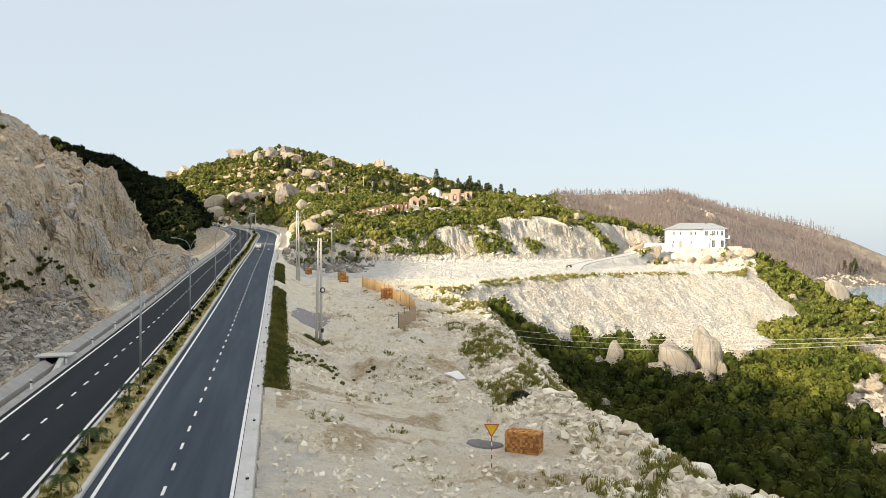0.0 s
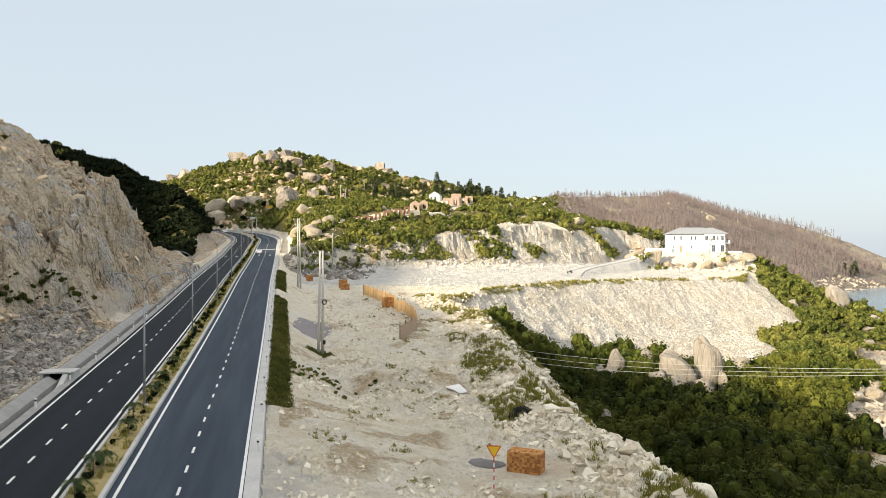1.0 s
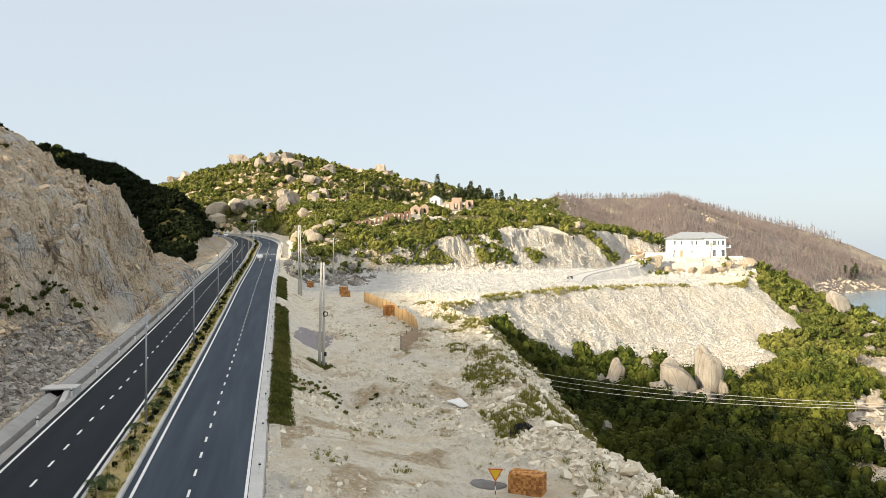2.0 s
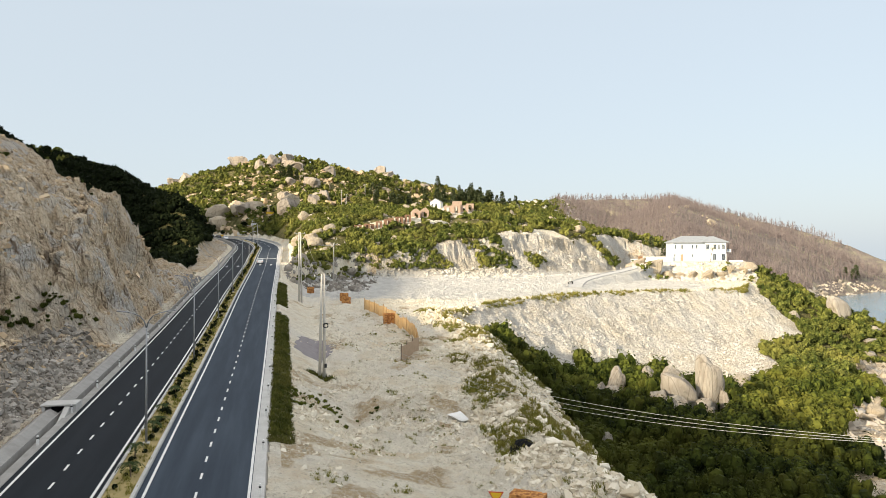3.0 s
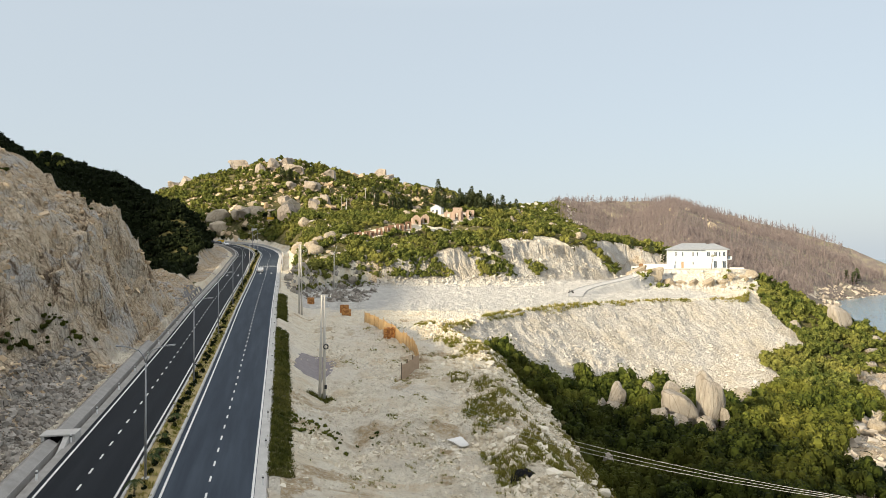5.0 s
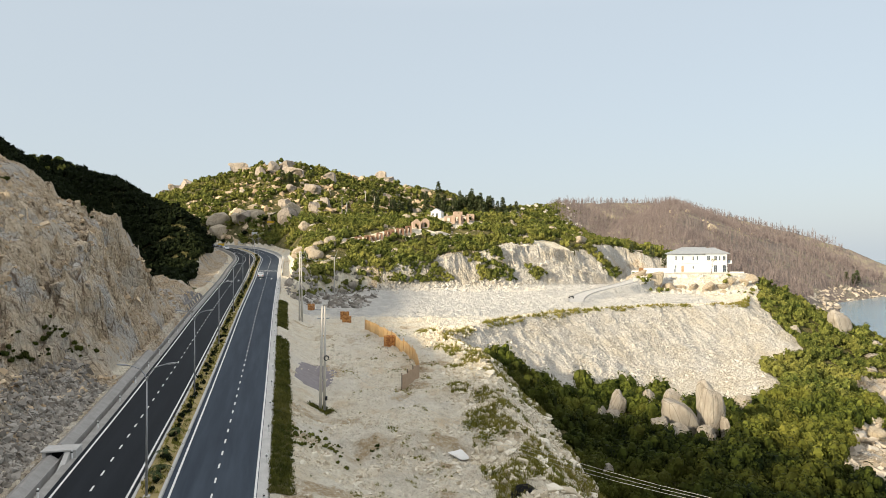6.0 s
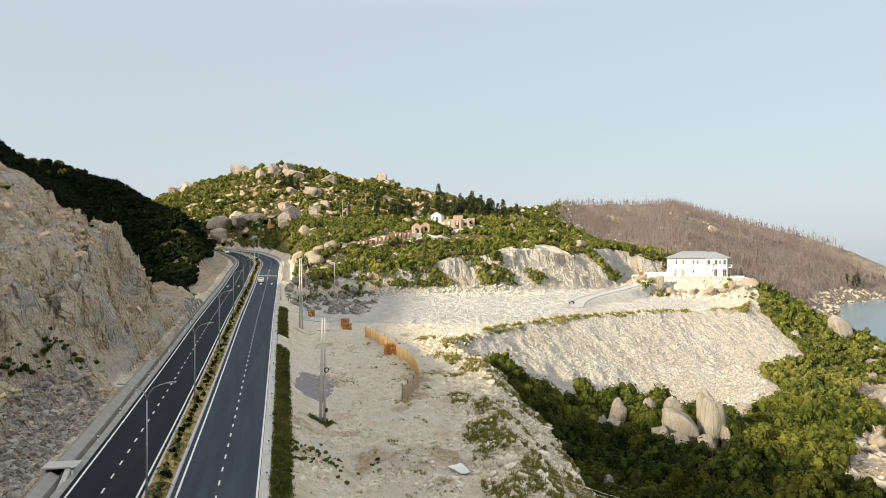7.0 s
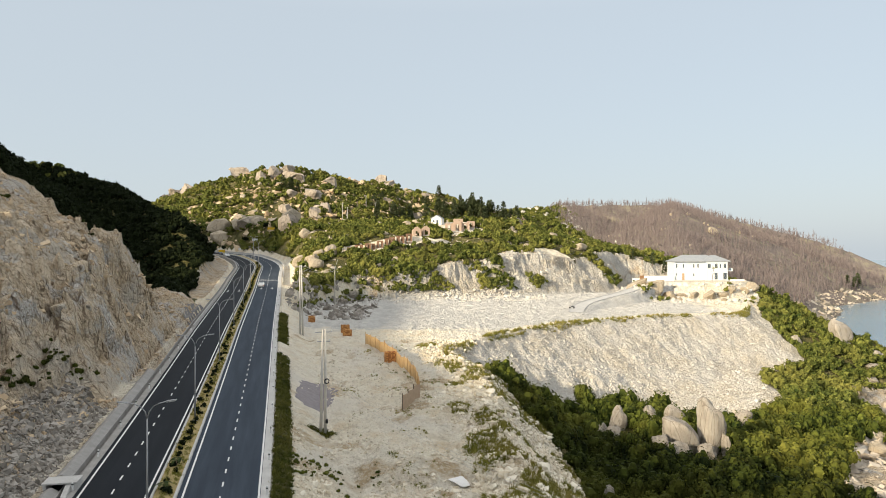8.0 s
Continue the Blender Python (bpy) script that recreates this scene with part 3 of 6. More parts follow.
def scatter(name, protos, places, scales, material, label, category, tilt=0.1, smooth=False):
    """Many copies of a few small shapes, joined to one object of kind stuff."""
    if not len(places):
        return None
    pick = rng.integers(0, len(protos), len(places))
    vs, fs, base = [], [], 0
    for k, (pv, pf) in enumerate(protos):
        idx = np.nonzero(pick == k)[0]
        if not len(idx):
            continue
        m = turn_matrix(rng.uniform(0, 6.283, len(idx)), rng.normal(0, tilt, len(idx)), rng.normal(0, tilt, len(idx)))
        sc = scales[idx][:, None, :] if scales.ndim == 2 else scales[idx][:, None, None]
        v = np.einsum("nij,nkj->nki", m, pv[None] * sc) + places[idx][:, None, :]
        f = pf[None] + (np.arange(len(idx)) * len(pv))[:, None, None] + base
        vs.append(v.reshape(-1, 3))
        fs.append(f.reshape(-1, pf.shape[1]))
        base += len(idx) * len(pv)
    ob = new(name, raw_mesh(name, np.vstack(vs), np.vstack(fs), material, smooth))
    return tagged(ob, label, category, kind="stuff")


def spots(n, x0, x1, y0, y1, keep):
    """Random plan places in a box where keep(x, y, height, covers) holds, with ground heights."""
    x, y = rng.uniform(x0, x1, n), rng.uniform(y0, y1, n)
    h, cov = land(x, y)
    m = keep(x, y, h, cov)
    return np.c_[x, y, h][m]


# ---- small shapes ----
def leaf_clump(count, size, spread, height, lumps, seed, flat=0.32):
    """A shrub: leafy sprays as folded quads over a few rounded lumps, each with a dense core."""
    r = np.random.default_rng(seed)
    centres = np.c_[r.uniform(-0.55, 0.55, (lumps, 2)) * spread, r.uniform(0.15, 0.55, lumps) * height]
    rad = r.uniform(0.32, 0.58, lumps)
    reach = np.array([spread, spread, height * 0.8])
    vs, fs = [], []
    for c in range(lumps):
        b = len(vs)
        turn = r.uniform(0, 1.57)
        for z, w in ((-0.55, 0.62), (0.25, 0.80), (0.72, 0.36)):
            vs += [centres[c] + np.array([math.cos(turn + k * 1.5708) * w, math.sin(turn + k * 1.5708) * w, z]) * rad[c] * reach * 0.9 for k in range(4)]
        fs += [[b + q * 4 + k, b + q * 4 + (k + 1) % 4, b + q * 4 + 4 + (k + 1) % 4, b + q * 4 + 4 + k] for q in (0, 1) for k in range(4)] + [[b + 8, b + 9, b + 10, b + 11]]
    for k in range(count):
        c = r.integers(0, lumps)
        d = r.normal(0, 1, 3)
        d[2] = abs(d[2]) * 0.9 - 0.25
        d /= np.linalg.norm(d)
        p = centres[c] + d * rad[c] * reach * r.uniform(0.85, 1.1)
        n = d + r.normal(0, flat, 3) + np.array([0, 0, 0.15])
        n /= np.linalg.norm(n)
        u = np.cross(n, r.normal(0, 1, 3))
        u /= np.linalg.norm(u)
        w = np.cross(n, u)
        s = size * r.uniform(0.6, 1.35)
        b = len(vs)
        vs += [p - u * s * 0.5, p + w * s * 0.34 + n * s * 0.10, p + u * s * 0.6 - n * s * 0.12, p - w * s * 0.34 + n * s * 0.10]
        fs.append([b, b + 1, b + 2, b + 3])
    return np.array(vs), np.array(fs)


def blade_tuft(count, height, width, seed):
    r = np.random.default_rng(seed)
    vs, fs = [], []
    for k in range(count):
        a = r.uniform(0, 6.283)
        p = np.r_[r.normal(0, 0.16, 2), 0]
        lean = np.r_[np.cos(a), np.sin(a), 0] * r.uniform(0.1, 0.6) * height
        side = np.r_[-np.sin(a), np.cos(a), 0] * width
        b = len(vs)
        vs += [p - side, p + side, p + lean + np.r_[0, 0, height * r.uniform(0.6, 1.1)]]
        fs.append([b, b + 1, b + 2])
    return np.array(vs), np.array(fs)


def stone(seed, detail=1, boxy=0.5):
    """A rounded stone: a ball cut by random planes."""
    r = np.random.default_rng(seed)
    bm = bmesh.new()
    bmesh.ops.create_icosphere(bm, subdivisions=detail, radius=1.0)
    planes = r.normal(0, 1, (9, 3))
    planes /= np.linalg.norm(planes, axis=1)[:, None]
    depth = r.uniform(0.5, 0.9, 9)
    v = np.array([q.co for q in bm.verts])
    for p, dd in zip(planes, depth):
        over = v @ p - dd
        v -= np.clip(over, 0, 9)[:, None] * p * boxy * 1.9
    v *= r.uniform(0.75, 1.2, 3)
    f = np.array([[q.index for q in face.verts] for face in bm.faces])
    bm.free()
    return v, f


def shard(seed, points=12, slab=1.0):
    """A broken, sharp-edged block: the hull of a few random points."""
    r = np.random.default_rng(seed)
    bm = bmesh.new()
    for k in range(points):
        d = r.normal(0, 1, 3)
        d = d / np.max(np.abs(d)) if r.random() < 0.6 else d / np.linalg.norm(d)
        bm.verts.new(d * r.uniform(0.8, 1.05, 3) * (1, 1, slab))
    bmesh.ops.convex_hull(bm, input=bm.verts[:])
    bmesh.ops.delete(bm, geom=[v for v in bm.verts if not v.link_faces], context="VERTS")
    bmesh.ops.triangulate(bm, faces=bm.faces)
    bm.verts.index_update()
    v = np.array([q.co for q in bm.verts])
    f = np.array([[q.index for q in face.verts] for face in bm.faces])
    bm.free()
    return v, f


def shard_mesh(seed, material, tall=1.0):
    """A large split block with chipped edges and uneven faces."""
    v, f = shard(seed, 16)
    bm = bmesh.new()
    vs = [bm.verts.new(q) for q in v]
    for a in f:
        bm.faces.new([vs[k] for k in a])
    bmesh.ops.dissolve_limit(bm, angle_limit=0.25, verts=bm.verts, edges=bm.edges)
    bmesh.ops.bevel(bm, geom=bm.edges[:], offset=0.07, segments=1, affect="EDGES")
    bmesh.ops.triangulate(bm, faces=bm.faces)
    bmesh.ops.subdivide_edges(bm, edges=[e for e in bm.edges if e.calc_length() > 0.45], cuts=1)
    bmesh.ops.triangulate(bm, faces=bm.faces)
    for q in bm.verts:
        q.co *= 1 + 0.07 * noise.noise(q.co * 2.3 + Vector((seed, 0, 0)))
        q.co.z *= tall
    me = bpy.data.meshes.new("block")
    bm.to_mesh(me)
    bm.free()
    me.materials.append(material)
    return me


def stick_tree(height, branches, seed, width=0.09):
    """A leafless tree: a thin stem and steep thin branches."""
    r = np.random.default_rng(seed)
    vs, fs = [], []

    def sliver(p, q, w):
        d = np.r_[r.normal(0, 1, 2), 0]
        d /= np.linalg.norm(d)
        b = len(vs)
        vs.extend([p - d * w, p + d * w, q])
        fs.append([b, b + 1, b + 2])

    sliver(np.zeros(3), np.r_[r.normal(0, 0.25, 2), height], width * 1.4)
    for k in range(branches):
        z = height * r.uniform(0.2, 0.85)
        a = r.uniform(0, 6.283)
        ln = height * r.uniform(0.2, 0.45)
        tip = np.r_[np.cos(a) * ln * 0.38, np.sin(a) * ln * 0.38, z + ln]
        sliver(np.r_[0, 0, z], tip, width)
    return np.array(vs), np.array(fs)


STONES = [shard(s, 9) for s in range(12)]
CHIPS = [shard(40 + s, 8) for s in range(5)]


# ---- plant and rock materials ----
def leaf_material(name, dark, light, dry):
    n = Nodes(name, 0.75, spec=0.06)
    r = n.island()
    big = n.noise(0.07, 3)
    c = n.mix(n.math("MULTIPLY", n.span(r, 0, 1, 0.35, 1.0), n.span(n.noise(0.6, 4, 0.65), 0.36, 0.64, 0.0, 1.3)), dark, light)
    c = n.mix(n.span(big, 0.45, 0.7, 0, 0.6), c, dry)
    return n.done(c)


# one scrub leaf in two tones: darkened for shade, lightened for sun
M_LEAF_SHADE_TONE = leaf_material("shade_tone_leaves", (0.003, 0.007, 0.002), (0.048, 0.062, 0.011), (0.105, 0.105, 0.018))
M_LEAF_LIT_TONE = leaf_material("lit_tone_leaves", (0.012, 0.022, 0.005), (0.115, 0.135, 0.024), (0.20, 0.19, 0.036))
# leaf colour lowered nearly to black, so the spur's shade is in it
M_LEAF_DARK = leaf_material("shade_darkened_leaves", (0.006, 0.010, 0.004), (0.018, 0.025, 0.008), (0.015, 0.021, 0.007))
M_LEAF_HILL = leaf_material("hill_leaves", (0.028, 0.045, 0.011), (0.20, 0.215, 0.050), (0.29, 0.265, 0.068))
M_GRASS = leaf_material("grass_blades", (0.045, 0.055, 0.012), (0.15, 0.15, 0.035), (0.22, 0.19, 0.06))
M_DRYGRASS = leaf_material("dry_grass", (0.14, 0.15, 0.03), (0.28, 0.25, 0.06), (0.33, 0.27, 0.09))
M_NEEDLE = leaf_material("needle_leaves", (0.05, 0.07, 0.035), (0.13, 0.15, 0.075), (0.12, 0.14, 0.06))
M_PALM = leaf_material("palm_fronds", (0.02, 0.035, 0.012), (0.06, 0.08, 0.03), (0.05, 0.07, 0.025))
M_DEAD = leaf_material("bare_twigs", (0.15, 0.122, 0.12), (0.27, 0.23, 0.225), (0.24, 0.205, 0.195))


def rubble_material(name, a, b, c):
    n = Nodes(name, 0.92, spec=0.15)
    t = n.mix(n.span(n.island(), 0, 1), a, b)
    t = n.mix(n.span(n.noise(1.2, 4), 0.5, 0.7, 0, 0.7), t, c)
    n.bump(n.noise(6, 5), 0.5, 0.05)
    return n.done(t)


M_RUBBLE = rubble_material("pale_rubble", (0.60, 0.575, 0.525), (0.48, 0.452, 0.40), (0.54, 0.50, 0.43))
M_BERM = rubble_material("berm_rubble", (0.78, 0.725, 0.61), (0.50, 0.43, 0.315), (0.62, 0.54, 0.41))
M_SHORE = rubble_material("shore_rock", (0.54, 0.48, 0.40), (0.31, 0.265, 0.21), (0.43, 0.37, 0.29))
M_GREYRUBBLE = rubble_material("grey_rubble", (0.37, 0.345, 0.31), (0.14, 0.124, 0.104), (0.25, 0.215, 0.175))


def granite(name, a, b, dark):
    """Weathered granite with dark run-off streaks."""
    n = Nodes(name, 0.9, spec=0.15)
    run = n.noise(4.0, 7, 0.7, stretch=(1, 1, 0.16))
    blot = n.noise(1.6, 6, 0.65)
    c = n.ramp(blot, a, b, 0.35, 0.65)
    c = n.mix(n.span(run, 0.5, 0.68, 0, 0.55), c, dark)
    c = n.mix(n.span(n.voronoi(1.1, "DISTANCE_TO_EDGE"), 0.0, 0.035, 0.8, 0), c, dark)
    c = n.mix(n.span(n.each(), 0, 1, 0, 0.3), c, (0.42, 0.37, 0.31))
    n.bump(n.math("ADD", n.noise(7, 8, 0.75), n.math("MULTIPLY", run, 1.2)), 1.0, 0.35)
    return n.done(c)


M_GRANITE = granite("granite", (0.45, 0.41, 0.35), (0.35, 0.31, 0.26), (0.17, 0.14, 0.11))
M_GRANITE_PALE = granite("pale_granite", (0.50, 0.43, 0.33), (0.40, 0.33, 0.23), (0.22, 0.18, 0.13))


def boulder_mesh(seed, detail, material, tall=1.0, boxy=0.48, square=0.0, smooth=True, groove=1.0):
    """A rounded, jointed granite block of radius about one."""
    v, f = stone(seed, detail, boxy)
    r = np.random.default_rng(seed)
    v = np.sign(v) * np.abs(v) ** (r.uniform(0.74, 0.92, 3) - square)
    off = r.uniform(0, 50, 3)
    out = []
    for p in v:
        q = Vector(p)
        crk = noise.noise(q * 0.9 + Vector(off) * 2)
        k = 1 - 0.16 * groove * max(0.0, 1 - abs(crk) * 9) + 0.16 * noise.noise(q * 1.3 + Vector(off)) + 0.05 * noise.noise(q * 4 + Vector(off)) - 0.10 * groove * max(0, noise.noise(Vector((q.x * 2.2, q.y * 2.2, q.z * 0.5)) + Vector(off)))
        out.append((q.x * k, q.y * k, q.z * k * tall))
    return raw_mesh("boulder", np.array(out), f, material, smooth)


BOULDERS = [boulder_mesh(100 + s, 4, M_GRANITE) for s in range(6)]
M_GRANITE_HILL = granite("hill_granite", (0.40, 0.35, 0.295), (0.31, 0.265, 0.215), (0.15, 0.12, 0.095))
BOULDERS_SQUARE = [boulder_mesh(120 + s, 4, M_GRANITE, 1.0, 0.42, 0.06, True, 0.25) for s in range(4)]
BOULDERS_HILL = [boulder_mesh(100 + s, 3, M_GRANITE_HILL, 1.0, 0.75, 0.15, False) for s in range(6)]
BOULDERS_FAR = [boulder_mesh(140 + s, 3, M_GRANITE_HILL, 1.0, 0.80, 0.12, False) for s in range(7)]
BLOCKS_WHITE = [shard_mesh(220 + s, M_BERM) for s in range(6)]
BOULDERS_PALE = [boulder_mesh(180 + s, 3, M_GRANITE_PALE) for s in range(6)]


def boulder(x, y, sx, sy, sz, kind=BOULDERS_FAR, pick=0, yaw=None, tilt=(0, 0), sink=0.35, z=None, label="weathered grey-brown granite boulder among low scrub", group="boulders", name="boulder"):
    ob = new(name, kind[pick % len(kind)])
    z = height(x, y) if z is None else z
    yaw = rng.uniform(0, 360) if yaw is None else yaw
    ob.matrix_world = pose(x, y, z + sz * (1 - 2 * sink) * 0.8, tilt[0], tilt[1], yaw) @ Matrix.Diagonal((sx, sy, sz, 1))
    return tagged(ob, label, "boulder", group)


# ---- vegetation ----
SHRUBS_CLOSE = [leaf_clump(340, 0.135, 1.0, 1.5, 9, 200 + s) for s in range(7)]
SHRUBS_NEAR = [leaf_clump(135, 0.22, 1.0, 1.5, 7, s) for s in range(7)]
SHRUBS_RIDGE = [leaf_clump(80, 0.42, 1.05, 1.6, 5, 60 + s) for s in range(6)]
SHRUBS_MID = [leaf_clump(64, 0.46, 1.15, 1.6, 4, 20 + s) for s in range(6)]
SHRUBS_SPUR = [leaf_clump(36, 0.6, 1.2, 1.6, 4, 90 + s) for s in range(6)]
SHRUBS_FAR = [leaf_clump(30, 0.72, 1.2, 1.6, 3, 40 + s) for s in range(6)]


def sized(places, lo, hi, seed=0):
    r = np.random.default_rng(seed)
    s = lo * 0.75 + (hi * 1.25 - lo * 0.75) * r.random(len(places)) ** 1.6
    return np.c_[s, s, s * r.uniform(0.7, 1.35, len(places))]


def in_ravine(x, y, h, cov):
    return (cov[2] > 0.5) & (h > SEA + 1) & (x < 0.68 * y + 4)


p = spots(7400, 6, 100, 30, 158, in_ravine)
p = p[(p[:, 0] < 0.66 * p[:, 1] + 2) & (p[:, 1] > 44)]
p = p[~((np.hypot((p[:, 0] - 38) / 6.0, (p[:, 1] - 110) / 5.5) < 1) | (np.hypot((p[:, 0] - 28) / 3.2, (p[:, 1] - 121) / 5) < 1))]
close = p[:, 1] < 84
s = sized(p, 0.6, 1.9, 1) * np.array([1.0, 1.0, 1.12])
scatter("scrub_ravine_near", SHRUBS_CLOSE, p[close], s[close], M_LEAF_SHADE_TONE, "dense green scrub beside the berm, darkened for shade", "shrubs", 0.15)
# leaf tone switches along the shadow's edge: shaded tone below, sunlit tone above
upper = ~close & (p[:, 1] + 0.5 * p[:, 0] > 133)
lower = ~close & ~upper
scatter("scrub_ravine", SHRUBS_NEAR, p[lower], s[lower], M_LEAF_SHADE_TONE, "dense green scrub filling the ravine, darkened for shade", "shrubs", 0.15)
scatter("scrub_ravine_head", SHRUBS_NEAR, p[upper], s[upper], M_LEAF_LIT_TONE, "sun-lightened green scrub at the head of the ravine", "shrubs", 0.15)
# ridge scrub takes the lighter hill leaves to look sunlit
p = spots(5200, 60, 185, 150, 262, in_ravine)
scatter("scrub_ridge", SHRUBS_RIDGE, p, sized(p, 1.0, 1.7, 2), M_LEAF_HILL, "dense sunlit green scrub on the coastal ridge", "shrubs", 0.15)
p = spots(15000, -110, 110, 205, 345, lambda x, y, h, c: (c[2] > 0.5) & (off_road(x, y)[0] > 14))
p = p[noise_at(p[:, 0], p[:, 1], 9, 3, 81) > -0.14]
scatter("scrub_knoll", SHRUBS_MID, p, sized(p, 0.65, 1.6, 3), M_LEAF_HILL, "green scrub on the knoll above the cut face", "shrubs", 0.15)
p = spots(14500, -330, 190, 330, 700, lambda x, y, h, c: (c[2] > 0.22) & (noise_at(x, y, 25, 3, 9) > -0.35) & (x > -0.6 * y))
scatter("scrub_hill", SHRUBS_FAR, p, sized(p, 1.3, 2.4, 4), M_LEAF_HILL, "green scrub between the boulders of the hill", "shrubs", 0.15)
# spur scrub: its shade is painted into the leaf colour
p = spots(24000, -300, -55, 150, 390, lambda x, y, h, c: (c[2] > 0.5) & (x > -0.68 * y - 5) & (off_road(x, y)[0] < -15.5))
scatter("scrub_spur", SHRUBS_SPUR, p, sized(p, 1.1, 2.0, 5), M_LEAF_DARK, "scrub wood on the shaded spur, green darkened for shade", "shrubs", 0.15)
t = rng.random(80)
p = np.c_[-51.6 + 5.4 * t + rng.normal(0, 0.5, 80), 82.0 + 11 * t + rng.normal(0, 0.6, 80)]
p = np.c_[p, land(p[:, 0], p[:, 1])[0]]
scatter("scrub_ledge", SHRUBS_CLOSE, p, sized(p, 0.12, 0.42, 6), M_LEAF_SHADE_TONE, "low scrub along a ledge of the cut cliff", "shrubs", 0.15)
p = spots(900, -86, -50, 84, 150, lambda x, y, h, c: (c[0] > 0.6) & (h > 20) & (h < 31) & (noise_at(x, y, 6, 2, 45) > 0.42))
scatter("scrub_cliff", SHRUBS_NEAR, p, sized(p, 0.25, 0.6, 17), M_LEAF_SHADE_TONE, "small dark shrubs rooted in the cut cliff", "shrubs", 0.15)
p = spots(240, -17, -7, 70.5, 79.5, lambda x, y, h, c: noise_at(x, y, 3, 3, 44) > 0.0)
scatter("weeds_hollow", SHRUBS_CLOSE, p, sized(p, 0.10, 0.28, 16), M_LEAF_LIT_TONE, "green weeds in a hollow of the bare dirt", "weeds", 0.2)
TUFTS = [blade_tuft(22, 0.45, 0.035, s) for s in range(5)]


def along_bank(x, y, lo, hi, y0, y1):
    d, _ = off_road(x, y)
    return (d > lo) & (d < hi) & (y > y0) & (y < y1)


p = spots(76000, -52, -8, 55, 171, lambda x, y, h, c: along_bank(x, y, 9.12, 11.0, 56, 170) & ~((y > 124) & (y < 134)))
scatter("grass_verge", TUFTS, p, sized(p, 0.45, 0.8, 7), M_GRASS, "green grass verge on the road bank", "grass", 0.2)
# dry grass on the lip of the fill and on the berm
p = spots(30000, -4, 100, 128, 226, lambda x, y, h, c: (np.abs(seg_dist(x, y, PAD_EDGE)[0]) < 1.1 + 1.4 * noise_at(x, y, 9, 2, 4)) & (noise_at(x, y, 6, 2, 6) > -0.3))
scatter("grass_lip", TUFTS, p, sized(p, 0.9, 1.5, 8), M_DRYGRASS, "yellow-green grass along the lip of the fill", "grass", 0.2)


def on_berm(x, y):
    e, _, s = seg_dist(x, y, PAD_EDGE)
    return (e * s > -6.0 + 2.0 * noise_at(x, y, 8, 2, 13)) & (e * s < np.interp(y, [40, 60, 90, 108, 124, 136, 150], [8, 10.5, 11.5, 10, 6.5, 2.5, 1.0])) & (y < 150)


p = spots(60000, -6, 30, 24, 148, lambda x, y, h, c: on_berm(x, y) & (noise_at(x, y, 5, 3, 12) > 0.02))
scatter("grass_berm", TUFTS, p, sized(p, 0.5, 1.1, 9), M_DRYGRASS, "yellowish grass between the stones of the berm", "grass", 0.25)
p = spots(14000, -18, 12, 40, 145, lambda x, y, h, c: (noise_at(x, y, 3, 4, 14) > 0.36) & along_bank(x, y, 12, 60, 40, 145))
scatter("grass_pad", TUFTS, p, sized(p, 0.25, 0.6, 10), M_DRYGRASS, "sparse dry weeds on the bare dirt", "grass", 0.25)

# bare trees on the far slope
STICKS = [stick_tree(4.8, 16, s, 0.085) for s in range(6)]
p = spots(26000, 60, 440, 380, 960, lambda x, y, h, c: (c[4] > 0.5) & (h > SEA + 8) & (noise_at(x, y, 40, 3, 21) > -0.5))
scatter("bare_trees", STICKS, p, sized(p, 0.8, 1.4, 11), M_DEAD, "leafless grey-brown trees covering the far hill", "trees", 0.06)

# ---- loose stones ----
def pale_slope(x, y, h, c):
    return (c[1] > 0.5) & (y < 210)


def stone_sizes(p, lo, hi, power, seed):
    r = np.random.default_rng(seed)
    s = lo + (hi - lo) * r.random(len(p)) ** power
    return np.c_[s * r.uniform(0.7, 1.3, len(p)), s * r.uniform(0.7, 1.3, len(p)), s * r.uniform(0.5, 0.9, len(p))]


p = spots(62000, -2, 100, 132, 212, lambda x, y, h, c: pale_slope(x, y, h, c) & (noise_at(x * 0.9 - y * 0.45, y * 0.1, 2.5, 3, 51) + 0.8 * noise_at(x, y, 12, 2, 52) > -0.45))
scatter("rubble_fill", STONES, p, stone_sizes(p, 0.04, 0.30, 5, 1), M_RUBBLE, "pale blasted stones on the fill slope", "rubble", 0.6)
p = spots(74000, -9, 34, 20, 150, lambda x, y, h, c: on_berm(x, y) & (noise_at(x, y, 5, 3, 37) > -0.4))
scatter("rubble_berm", STONES, p, stone_sizes(p, 0.07, 0.56, 4.2, 2), M_BERM, "pale broken stones along the berm", "rubble", 0.6)
p = spots(26000, -32, 75, 200, 262, lambda x, y, h, c: (c[1] > 0.4) & (h < 9.5) & (noise_at(x, y, 14, 3, 31) > -0.1) & (seg_dist(x, y, CUT_FOOT)[0] < 5))
scatter("rubble_platform", STONES, p, stone_sizes(p, 0.15, 0.9, 4, 3), M_RUBBLE, "heaped pale stones below the cut face", "rubble", 0.6)
p = spots(34000, -58, -28, 50, 96, lambda x, y, h, c: (c[3] > 0.25))
scatter("rubble_talus", STONES, p, stone_sizes(p, 0.06, 0.55, 4, 4), M_GREYRUBBLE, "grey broken stones below the cut cliff", "rubble", 0.6)
p = spots(28000, -22, 14, 30, 140, lambda x, y, h, c: along_bank(x, y, 10, 60, 30, 140) & (c[2] < 0.3) & (noise_at(x, y, 4, 4, 33) > -0.05))
scatter("stones_pad", CHIPS, p, stone_sizes(p, 0.03, 0.36, 5, 5), M_BERM, "scattered small stones on bare dirt", "stones", 0.6)
